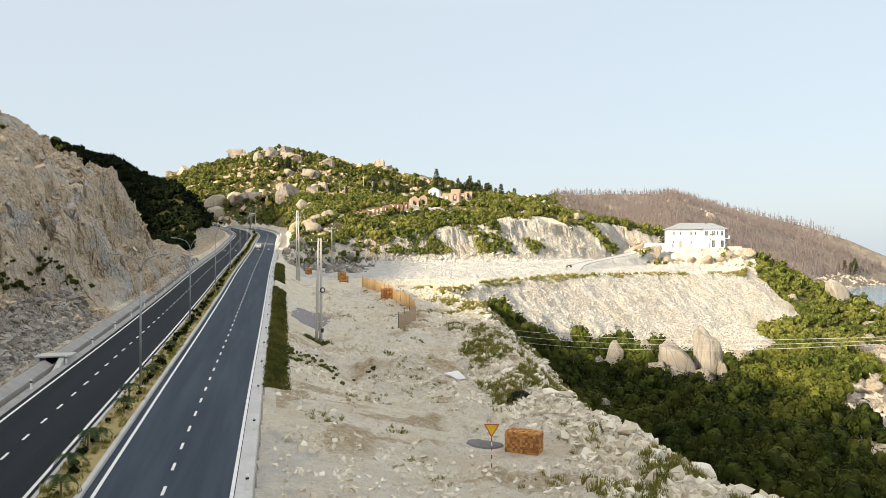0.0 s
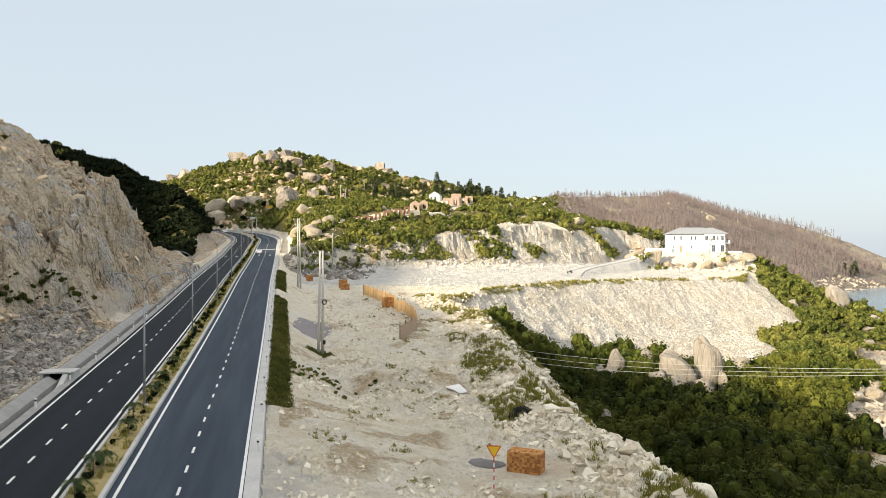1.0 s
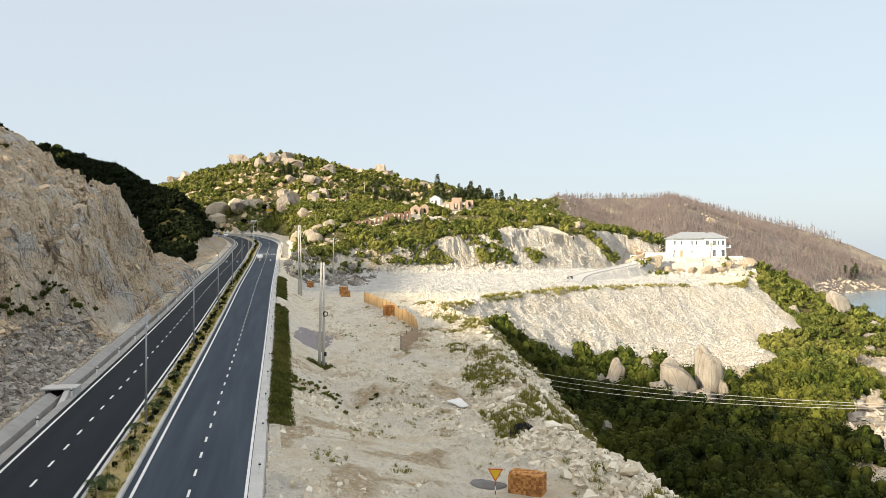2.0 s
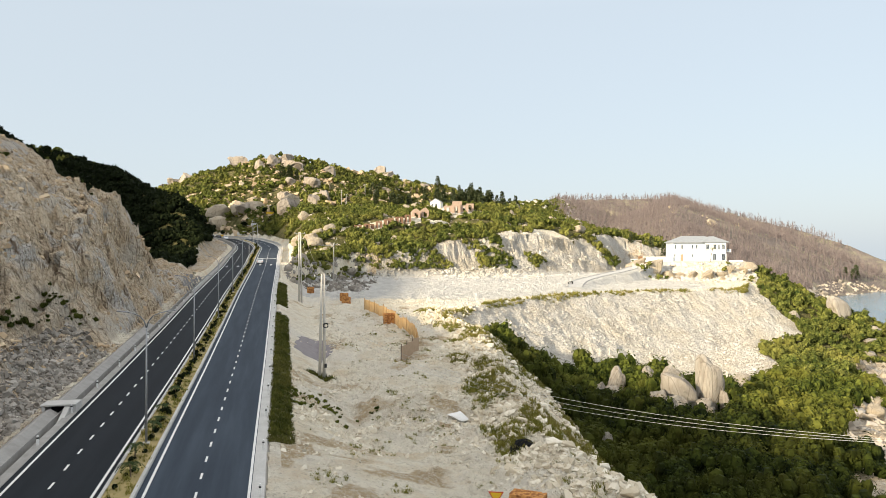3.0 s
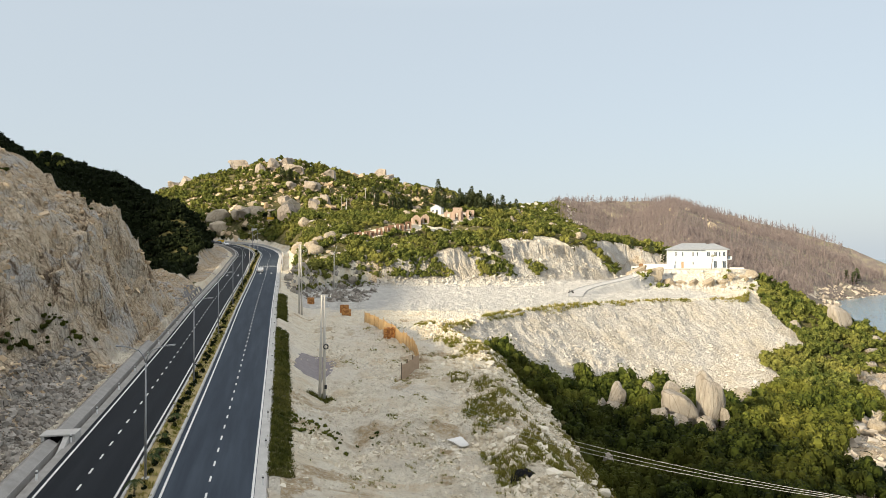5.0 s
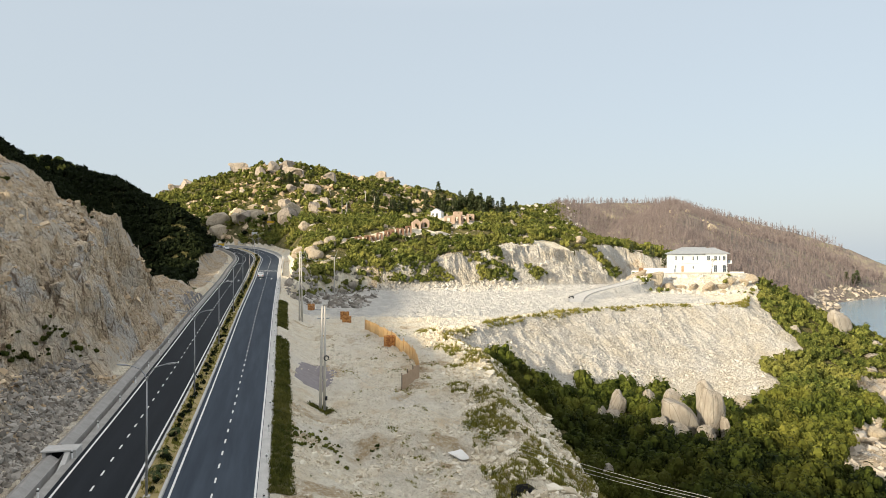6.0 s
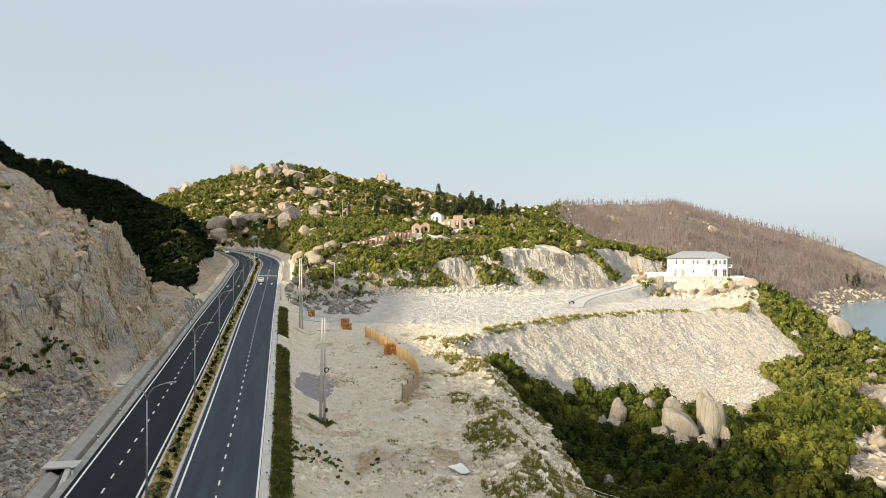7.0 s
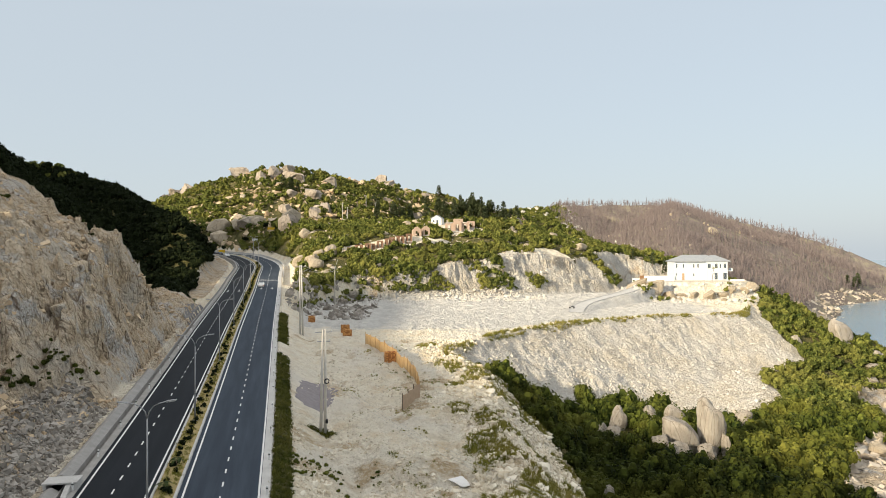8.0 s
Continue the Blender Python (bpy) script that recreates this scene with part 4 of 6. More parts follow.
p = spots(22000, -24, 34, 205, 240, lambda x, y, h, c: (c[3] > 0.2) & (noise_at(x, y, 7, 3, 63) > 0.0) & (np.abs(seg_dist(x, y, CUT_FOOT)[0] - 5) < 6))
scatter("rubble_heaps", STONES, p, stone_sizes(p, 0.12, 0.6, 4, 21), M_RUBBLE, "grey tipped stones heaped before the cut face", "rubble", 0.6)
p = spots(6000, -22, 75, 226, 285, lambda x, y, h, c: (c[0] > 0.5) & (h > 7.5) & (noise_at(x, y, 8, 2, 17) > 0))
scatter("cut_blocks", STONES, p, stone_sizes(p, 0.10, 0.9, 5, 18), M_RUBBLE, "broken pale rock blocks of the cut face", "rock", 0.6)
p = spots(9000, -24, 75, 226, 285, lambda x, y, h, c: (c[0] > 0.5) & (h > 9) & (noise_at(x, y, 8, 2, 19) > np.interp(x, [-24, 0, 14, 60], [-0.6, 0.0, 0.3, 0.25])))
scatter("scrub_cut", SHRUBS_MID, p, sized(p, 0.5, 1.2, 19), M_LEAF_HILL, "small shrubs rooted in the cut face", "shrubs", 0.2)
M_CLIFFROCK = rubble_material("cut_rock", (0.64, 0.51, 0.35), (0.40, 0.29, 0.18), (0.52, 0.42, 0.30))
p = spots(22000, -112, -38, 60, 200, lambda x, y, h, c: (c[0] > 0.6) & (x < -40) & (noise_at(x, y, 7, 3, 61) > 0.08))
scatter("cliff_blocks", STONES, p, stone_sizes(p, 0.06, 0.7, 6, 8), M_CLIFFROCK, "fractured beige rock blocks of the cut cliff", "rock", 0.6)
p = spots(7500, -250, 60, 340, 640, lambda x, y, h, c: (c[2] > 0.5) & (noise_at(x, y, 45, 2, 62) > -0.2))
scatter("hill_stones", STONES, p, stone_sizes(p, 0.8, 3.2, 3, 9), M_CLIFFROCK, "many weathered stones between the hill scrub", "rocks", 0.4)
p = spots(1700, -60, 110, 225, 335, lambda x, y, h, c: (c[2] > 0.5))
scatter("knoll_stones", STONES, p, stone_sizes(p, 0.3, 1.2, 2, 10), M_SHORE, "pale stones between the knoll scrub", "rocks", 0.4)
p = spots(8500, 30, 160, 60, 225, lambda x, y, h, c: (h < SEA + 5.5) & (h > SEA - 2.5) & (noise_at(x, y, 10, 3, 71) > -0.25))
scatter("stones_shore", STONES, p, stone_sizes(p, 0.25, 1.9, 4, 6), M_SHORE, "pale rounded shore rocks above the sea", "rocks", 0.4)
p = spots(2600, 225, 460, 430, 640, lambda x, y, h, c: (h < SEA + 9) & (h > SEA - 2))
scatter("stones_far_shore", STONES, p, stone_sizes(p, 0.6, 3.0, 3, 7), M_SHORE, "pale rocks along the far shore", "rocks", 0.4)

# stones tumbled at the eroded step and at the toe of the fill
p = spots(4200, -19, 7, 64, 84, lambda x, y, h, c: along_bank(x, y, 11.5, 60, 60, 90) & (noise_at(x, y, 3.5, 3, 91) > 0.05))
scatter("stones_step", STONES, p, stone_sizes(p, 0.05, 0.42, 4, 91), M_BERM, "pale stones tumbled at an eroded earth step", "stones", 0.6)
p = spots(5200, 4, 75, 134, 190, lambda x, y, h, c: (c[1] > 0.4) & (seg_dist(x, y, PAD_EDGE)[0] > 13))
scatter("rubble_toe", STONES, p, stone_sizes(p, 0.10, 0.55, 4, 92), M_RUBBLE, "larger pale blocks at the toe of the fill", "rubble", 0.5)
p = spots(5200, 30, 200, 600, 985, lambda x, y, h, c: (c[2] > 0.2) | ((c[4] < 0.9) & (noise_at(x, y, 30, 3, 93) > -0.1)))
scatter("scrub_saddle", SHRUBS_FAR, p, sized(p, 1.3, 2.4, 93), M_LEAF_HILL, "green scrub on the saddle behind the knoll", "shrubs", 0.15)
p = spots(1500, 30, 200, 560, 960, lambda x, y, h, c: c[4] < 0.95)
scatter("saddle_stones", STONES, p, stone_sizes(p, 0.8, 4.2, 3, 94), M_RUBBLE, "pale stones between scrub on the saddle", "rocks", 0.4)

# ---- boulders ----
# slabs standing out of the cut cliff
for k, (x, y, z, sx, sy, sz, tilt, yaw) in enumerate([
    (-58.5, 97.2, 20.3, 2.3, 1.8, 3.2, 12, 10), (-58.3, 101.0, 19.9, 1.6, 1.5, 3.6, 8, 30), (-55.0, 97.8, 17.2, 1.7, 1.5, 4.4, 5, -15), (-55.1, 100.0, 16.7, 1.0, 1.2, 4.2, 6, 20),
    (-54.9, 102.3, 18.1, 1.2, 1.2, 3.8, 8, -30), (-66.6, 108.6, 25.5, 2.4, 2.0, 2.6, 20, 0), (-64.9, 109.2, 24.3, 2.2, 1.8, 2.2, 22, 50), (-50.7, 94.0, 13.8, 1.6, 1.2, 1.6, 15, 35),
    (-53.6, 87.9, 14.6, 1.7, 1.4, 2.4, 12, 70), (-49.5, 99.2, 13.0, 1.6, 1.4, 2.4, 12, 15), (-58.6, 126.7, 20.7, 1.8, 1.5, 1.9, 18, 40), (-53.4, 126.2, 10.3, 1.6, 1.4, 2.6, 10, 60),
    (-51.8, 89.5, 11.8, 1.7, 1.5, 1.7, 20, 5), (-53.6, 105.7, 18.6, 1.6, 1.4, 1.8, 20, 20), (-56.8, 128.2, 14.7, 1.7, 1.5, 2.2, 12, 75), (-48.9, 92.2, 8.4, 1.4, 1.2, 1.8, 12, 35),
]):
    me = shard_mesh(300 + k, M_SLAB)
    me.transform(Matrix.Diagonal((sx * 0.85, sy * 0.8, sz * 0.9, 1)))
    ob = new("rock_slab", me)
    ob.matrix_world = pose(x - 0.7, y + 0.5, z, 0, -tilt, yaw)
    tagged(ob, "jutting split slab of tan rock on the cut cliff", "rock", "cliff slabs")
for k, (x, y, base, sx, sy, sz, tx, ty, yaw, squared) in enumerate([
    (36.3, 112, -11.2, 2.2, 2.1, 4.0, 0, -20, 0, 1), (41.7, 114, -11.6, 2.4, 2.2, 4.9, 0, 2, 8, 1), (33.0, 110, -10.0, 1.7, 1.4, 1.7, 0, 8, 50, 0),
    (34.7, 107.5, -9.9, 1.5, 1.4, 1.5, 0, 0, 10, 0), (39.6, 109.0, -10.1, 1.4, 1.2, 1.1, 0, 10, 70, 0), (29.6, 125, -11.4, 1.6, 1.5, 3.0, 0, 22, 10, 1),
    (26.2, 121, -11.4, 1.7, 1.4, 1.9, 0, -14, 30, 0), (28.2, 120.6, -11.6, 1.4, 1.3, 2.0, 0, 18, 80, 1), (35.6, 126, -9.6, 1.5, 1.2, 1.9, 0, 0, 0, 0),
    (39.8, 126, -9.4, 2.3, 1.5, 2.0, 0, 0, 0, 0), (43.6, 112, -12.0, 0.45, 0.8, 2.6, 0, -3, 20, 1), (55.5, 134, -11.6, 1.5, 1.3, 1.9, 0, 0, 0, 1),
    (21, 93, -11.5, 0.9, 0.7, 1.2, 0, 0, 0, 0), (37, 97, -11.5, 1.2, 1.0, 1.3, 0, 0, 0, 0),
]):
    ob = new("boulder", (BOULDERS_SQUARE if squared else BOULDERS)[(k * 3 + 1) % 4])
    ob.matrix_world = pose(x, y, base + sz * 0.92, tx, ty, yaw) @ Matrix.Diagonal((sx * 1.12, sy * 1.1, sz * 1.12, 1))
    tagged(ob, "smooth weathered granite boulder standing among ravine scrub", "boulder", "ravine boulders")
for k, (x, y, s, t) in enumerate([(114, 208, 4.2, 1.2), (99, 203, 1.8, 1.0), (121, 203, 2.6, 0.6), (112, 190, 2.0, 0.7), (117, 196, 2.4, 0.5), (98, 183, 1.6, 0.8), (126, 195, 3.4, 0.9), (106, 172, 3.0, 0.8), (100, 165, 2.8, 0.7), (96, 158, 2.4, 0.7), (103, 180, 2.2, 0.8), (90, 148, 2.6, 0.7), (84, 140, 2.2, 0.8), (78, 130, 2.4, 0.7)]):
    boulder(x, y, s, s * 0.8, s * t, BOULDERS_PALE if k > 5 else BOULDERS, k, k * 47, (0, 12 * (k % 3 - 1)), 0.25, label="weathered granite boulder on the green coastal slope", group="coast boulders")
# the hill's great blocks
for k, (x, y, sx, sy, sz) in enumerate([
    (-151, 523, 13, 7, 8), (-127, 494, 5.5, 5, 7.5), (-121, 506, 9, 7, 9), (-106, 497, 11, 7, 9), (-112, 510, 8, 6, 8), (-86, 468, 9.5, 7, 8), (-74, 446, 6, 5, 6), (-79, 434, 7, 5, 6),
    (-73, 336, 7, 6, 8.5), (-104, 370, 6, 5, 6), (-83, 516, 6, 6, 8), (-200, 540, 13, 7, 6), (-216, 556, 15, 8, 7), (-190, 530, 10, 6, 6), (-112, 395, 6, 5, 5), (-98, 410, 6, 4, 5), (-120, 420, 5, 5, 6),
    (-140, 380, 7, 5, 5), (-150, 400, 8, 5, 5), (-128, 375, 6, 5, 4), (-57, 638, 9, 7, 11), (-48, 632, 8, 6, 6), (36, 372, 5, 4, 5.5), (31, 378, 4, 4, 3.5)]):
    boulder(x, y, sx * 0.76, sy * 0.8, sz * 0.74, BOULDERS_HILL, k, k * 53, (k * 37 % 30 - 15, k * 53 % 30 - 15), 0.36, label="huge rounded granite boulder on the scrub hill", group="hill boulders")
found = spots(900, -250, 40, 345, 640, lambda x, y, h, c: (c[2] > 0.5) & (noise_at(x, y, 60, 2, 41) > -0.25))[:110]
for k, (x, y, z) in enumerate(found):
    s = 1.3 + 3.4 * rng.random() ** 2
    boulder(x, y, s * 1.2, s, s * rng.uniform(0.7, 1.1), BOULDERS_FAR if k % 3 else BOULDERS_PALE, k, None, (0, 0), 0.3, z, "rounded granite boulder on the scrub hill", "hill boulders")
found = spots(500, -60, 110, 228, 335, lambda x, y, h, c: (c[2] > 0.5))[:50]
for k, (x, y, z) in enumerate(found):
    s = 0.9 + 2.0 * rng.random() ** 2
    boulder(x, y, s * 1.2, s, s * rng.uniform(0.6, 1.0), BOULDERS_PALE, k, None, (0, 0), 0.25, z, "pale granite boulder on the scrub knoll", "knoll boulders")
found = spots(900, 60, 330, 350, 800, lambda x, y, h, c: (c[4] > 0.3) & (noise_at(x, y, 70, 2, 43) > 0.0))[:26]
for k, (x, y, z) in enumerate(found):
    s = 1.5 + 4.5 * rng.random() ** 3
    boulder(x, y, s * 1.2, s, s * 0.8, BOULDERS_PALE, k, None, (0, 0), 0.3, z, "pale granite boulder between bare trees", "far boulders")
# below the villa's shelf
BLOCKS_VILLA = [shard_mesh(240 + s, M_GRANITE_PALE) for s in range(5)]
for k, (x, y, sx, sy, sz) in enumerate([(-126, 376, 7, 4, 3.6), (-116, 372, 6, 4, 4.2), (-107, 374, 6.5, 4, 4.4), (-99, 371, 4, 3.5, 4.0), (-120, 382, 8, 5, 5.5), (-104, 384, 7, 5, 6.0), (-80, 366, 7, 5, 7.5)]):
    boulder(x, y, sx, sy, sz, BLOCKS_VILLA, k, k * 43, (0, k * 29 % 20 - 10), 0.3, label="pale split granite outcrop above the road's end", group="outcrop blocks")
for k, (x, y, s) in enumerate([(66, 247, 5.4), (71, 245, 6.4), (76, 244, 5.0), (80, 244, 2.0), (84, 243, 2.6), (89, 242, 3.6), (94, 243, 2.4), (98, 245, 2.8), (103, 247, 2.6), (107, 251, 2.8), (82, 238, 1.6), (92, 237, 1.4), (87, 240, 1.3), (78, 238, 1.5)]):
    boulder(x, y, s * 0.8, s * 0.6, s * 0.62, BLOCKS_VILLA if k % 3 or k < 4 else BOULDERS_PALE, k + 2, k * 61, (k * 31 % 40 - 20, k * 17 % 40 - 20), 0.6 if k < 3 else 0.3, label="yellowish granite boulder below the white villa", group="villa boulders")
for k, (x, y, s) in enumerate([(-43, 206, 3.2), (-40, 214, 3.5), (-36, 219, 3.0), (-33, 222, 2.4), (-46, 200, 2.4), (-29, 226, 2.6), (-24, 228, 2.2), (-39, 196, 1.4), (-36, 190, 1.2), (-41, 186, 1.3)]):
    boulder(x + 2 * math.sin(k * 5), y + 3 * math.cos(k * 3), s * 0.7, s * 0.55, s * 0.6, BOULDERS, k, k * 77, (k * 41 % 60 - 30, k * 23 % 50 - 25), 0.3, label="grey granite block at the foot of the knoll", group="foot boulders")
# berm stones and the white slab
for k in range(110):
    y = 34 + 108 * rng.random()
    e = float(np.interp(y, [q[1] for q in PAD_EDGE[1:9]], [q[0] for q in PAD_EDGE[1:9]]))
    s = 0.25 + 0.55 * rng.random() ** 2
    boulder(e + rng.uniform(-3.5, 9.0) * (1 if y < 115 else 0.5), y, s * 1.3, s, s * 0.8, BLOCKS_WHITE, k, None, (0, 0), 0.25, label="pale broken stone block on the berm", group="berm blocks", name="stone_block")
boulder(1.2, 75.5, 1.15, 0.95, 0.42, [shard_mesh(262, simple("white_stone", (0.80, 0.79, 0.77), (0.72, 0.71, 0.69), 1.5, 0.85))], 0, 15, (14, 0), 0.1, label="flat whitish stone slab on bare dirt", group="", name="stone_slab")
p = spots(900, 62, 112, 232, 252, lambda x, y, h, c: h < 10.8)
scatter("rubble_villa", STONES, p, stone_sizes(p, 0.2, 1.1, 3, 31), M_RUBBLE, "pale rubble below the villa's shelf", "rubble", 0.6)
p = spots(90, 62, 116, 232, 256, lambda x, y, h, c: (h < 10.8) & (noise_at(x, y, 8, 2, 33) > 0))
scatter("scrub_villa", SHRUBS_MID, p, sized(p, 0.5, 1.1, 32), M_LEAF_HILL, "small shrubs below the villa's shelf", "shrubs", 0.2)
p = spots(900, -52, -20, 186, 236, lambda x, y, h, c: (off_road(x, y)[0] > 14) & (h > 6.2) & (noise_at(x, y, 9, 2, 35) > -0.1))
scatter("scrub_foot", SHRUBS_MID, p, sized(p, 0.6, 1.3, 35), M_LEAF_HILL, "green scrub at the foot of the knoll", "shrubs", 0.2)
p = spots(1500, -50, -20, 180, 232, lambda x, y, h, c: (off_road(x, y)[0] > 11) & (noise_at(x, y, 9, 2, 36) > -0.1))
scatter("rubble_foot", STONES, p, stone_sizes(p, 0.2, 1.3, 3, 36), M_GREYRUBBLE, "grey tumbled stones beside the road bank", "rubble", 0.6)

# ---- materials of built things ----
M_STEEL = simple("galvanised_steel", (0.36, 0.37, 0.38), (0.30, 0.31, 0.32), 2.0, 0.45, 0.6)
M_LAMP = simple("lamp_glass", (0.75, 0.75, 0.72), (0.68, 0.68, 0.66), 3.0, 0.3)
M_POLE = simple("pole_concrete", (0.60, 0.57, 0.52), (0.50, 0.47, 0.42), 1.5, 0.85)
M_WIRE = simple("wire", (0.55, 0.55, 0.53), (0.45, 0.45, 0.44), 2.0, 0.5)
M_BLACK = simple("black_rubber", (0.02, 0.02, 0.022), (0.03, 0.03, 0.03), 4.0, 0.7)
M_WHITE = simple("white_paint", (0.80, 0.80, 0.78), (0.72, 0.72, 0.70), 1.0, 0.6)
M_RED = simple("red_paint", (0.55, 0.05, 0.03), (0.45, 0.05, 0.03), 3.0, 0.5)
M_YELLOW = simple("yellow_sheet", (0.80, 0.52, 0.03), (0.72, 0.46, 0.03), 3.0, 0.45)
M_ROOF = simple("grey_roof", (0.34, 0.36, 0.38), (0.28, 0.30, 0.32), 0.8, 0.7)
M_GLASS = simple("dark_glass", (0.10, 0.12, 0.14), (0.08, 0.10, 0.12), 1.0, 0.12, spec=0.6, bump=0.02)
M_TRUNK = simple("bark", (0.20, 0.15, 0.10), (0.13, 0.10, 0.07), 4.0, 0.9)
M_TARP = simple("black_sheet", (0.008, 0.008, 0.009), (0.014, 0.014, 0.014), 2.0, 0.9, spec=0.1)
M_DARKGRAVEL = simple("dark_gravel", (0.22, 0.21, 0.205), (0.15, 0.145, 0.14), 1.2, 0.95, bump=0.8, dist=0.05)
M_OCHRE = simple("ochre_wall", (0.50, 0.36, 0.22), (0.42, 0.29, 0.18), 1.0, 0.9)
M_WOODGATE = simple("brown_gate", (0.30, 0.16, 0.07), (0.22, 0.12, 0.06), 2.0, 0.7)
M_NET = simple("brown_net", (0.46, 0.34, 0.24), (0.38, 0.28, 0.19), 2.0, 0.9)


def brick_material():
    n = Nodes("fired_brick", 0.9, spec=0.15)
    c = n.mix(n.span(n.each(), 0.25, 0.75), (0.54, 0.27, 0.09), (0.25, 0.10, 0.04))
    c = n.mix(n.span(n.noise(9, 4), 0.45, 0.7, 0, 0.4), c, (0.54, 0.30, 0.11))
    n.bump(n.noise(40, 3), 0.4, 0.01)
    return n.done(c)


def panel_material():
    n = Nodes("fence_panel", 0.85, spec=0.2)
    rib = n.noise(1.0, 2, 0.5, stretch=(5, 5, 0.4))
    c = n.ramp(rib, (0.62, 0.43, 0.22), (0.50, 0.33, 0.16), 0.4, 0.6)
    c = n.mix(n.span(n.noise(1.5, 4), 0.5, 0.7, 0, 0.5), c, (0.44, 0.30, 0.16))
    return n.done(c)


M_BRICK, M_PANEL = brick_material(), panel_material()


# ---- shape helpers ----
def box(bm, cx, cy, cz, sx, sy, sz, bevel=0.0, m=None):
    r = bmesh.ops.create_cube(bm, size=1.0)
    mat = Matrix.Translation((cx, cy, cz)) @ Matrix.Diagonal((sx, sy, sz, 1))
    bmesh.ops.transform(bm, matrix=(m @ mat) if m else mat, verts=r["verts"])
    if bevel:
        edges = list({e for v in r["verts"] for e in v.link_edges})
        bmesh.ops.bevel(bm, geom=edges, offset=bevel, segments=1, affect="EDGES")
    return bm


def boxed(*a, **k):
    return box(bmesh.new(), *a, **k)


def tube(points, radii, sides=8, bm=None, caps=True):
    """A tube through points with a radius at each."""
    bm = bm or bmesh.new()
    rings, pts = [], [Vector(q) for q in points]
    for i, q in enumerate(pts):
        t = (pts[min(i + 1, len(pts) - 1)] - pts[max(i - 1, 0)]).normalized()
        u = t.cross(Vector((0.31, 0.95, 0.02))).normalized() if abs(t.z) > 0.5 else t.cross(Vector((0, 0, 1))).normalized()
        w = t.cross(u)
        rings.append([bm.verts.new(q + (u * math.cos(a) + w * math.sin(a)) * radii[i]) for a in (2 * math.pi * k / sides for k in range(sides))])
    for a, b in zip(rings[:-1], rings[1:]):
        for k in range(sides):
            bm.faces.new([a[k], a[(k + 1) % sides], b[(k + 1) % sides], b[k]])
    if caps:
        bm.faces.new(rings[0][::-1])
        bm.faces.new(rings[-1])
    bmesh.ops.recalc_face_normals(bm, faces=bm.faces)
    return bm


def thing(name, m, label, category, group=""):
    e = new(name)
    e.empty_display_size = 0.3
    e.matrix_world = m
    return tagged(e, label, category, group)


def on_road(y, side, up=0.0, turn=0.0):
    q = road_spot(y, side, up)
    return pose(q.x, q.y, q.z, 0, 0, heading(y) + turn)


# ---- road markings ----
markings = [new("trim_lane_dashes"), new("trim_lane_dashes")]
for e, lab in zip(markings, ("white dashed lane line of the outer carriageway", "white dashed lane line beside the cliff")):
    tagged(e, lab, "road marking", kind="structure")
dash_mesh = bpy.data.meshes.new("dash")
bmd = boxed(0, 0, 0.004, 0.15, 1.15, 0.008)
bmd.to_mesh(dash_mesh)
bmd.free()
dash_mesh.materials.append(M_PAINT)
K0, K1 = run_at(14), run_at(330)
for e, off in zip(markings, (4.72, -4.57)):
    run = RUN[K0]
    while run < RUN[K1]:
        k = int(np.searchsorted(RUN, run))
        ob = new("dash", dash_mesh)
        slope = math.degrees(math.atan2(ROAD_Z[k + 1] - ROAD_Z[k - 1], RUN[k + 1] - RUN[k - 1]))
        q = LINE[k] + RIGHT[k] * off + AHEAD[k] * (run - RUN[k])
        z = ROAD_Z[k] + (run - RUN[k]) * math.tan(radians(slope)) - 0.03
        ob.matrix_world = pose(q[0], q[1], z + 0.012, slope, 0, math.degrees(math.atan2(-AHEAD[k, 0], AHEAD[k, 1])))
        ob.parent = e
        run += 3.4


def arrow():
    bm = bmesh.new()
    outline = [(-0.12, -2.0), (0.12, -2.0), (0.12, 0.4), (0.45, 0.4), (0, 2.0), (-0.45, 0.4), (-0.12, 0.4)]
    low = bm.faces.new([bm.verts.new((x, y, 0)) for x, y in outline])
    up = bmesh.ops.extrude_face_region(bm, geom=[low])
    bmesh.ops.translate(bm, vec=(0, 0, 0.01), verts=[v for v in up["geom"] if isinstance(v, bmesh.types.BMVert)])
    bmesh.ops.recalc_face_normals(bm, faces=bm.faces)
    return bm


for y, off, turn in ((217, 3.1, 0), (217, 6.3, 0), (212, -3.1, 180), (212, -6.2, 180)):
    k = run_at(y)
    slope = math.degrees(math.atan2(ROAD_Z[k + 1] - ROAD_Z[k - 1], RUN[k + 1] - RUN[k - 1]))
    ob = part("trim_arrow", arrow(), M_PAINT, None)
    q = road_spot(y, off, -0.03 if abs(off) < 4.8 else -0.055)
    ob.matrix_world = pose(q.x, q.y, q.z + 0.012, slope, 0, heading(y)) @ pose(0, 0, 0, 0, 0, turn)
    tagged(ob, "white painted lane arrow on asphalt", "road marking", kind="structure")
k = run_at(237)
sweep("trim_stop_line", [(1.8, 0.012), (4.8, -0.01), (7.7, -0.068)], M_PAINT, "thin white line painted across the carriageway", "road marking", k, k + 1)
sweep("barrier_left", [(-8.05, -0.1), (-8.05, 0.42), (-8.25, 0.42), (-8.25, -0.1)][::-1], M_CONCRETE, "low pale concrete barrier at the road's inner edge", "barrier", run_at(150), run_at(330))
sweep("parapet_bend", [(9.35, -0.4), (9.35, 0.7), (9.6, 0.7), (9.6, -1.5)], M_CONCRETE, "pale concrete parapet round the road's bend", "parapet", run_at(226), run_at(372))
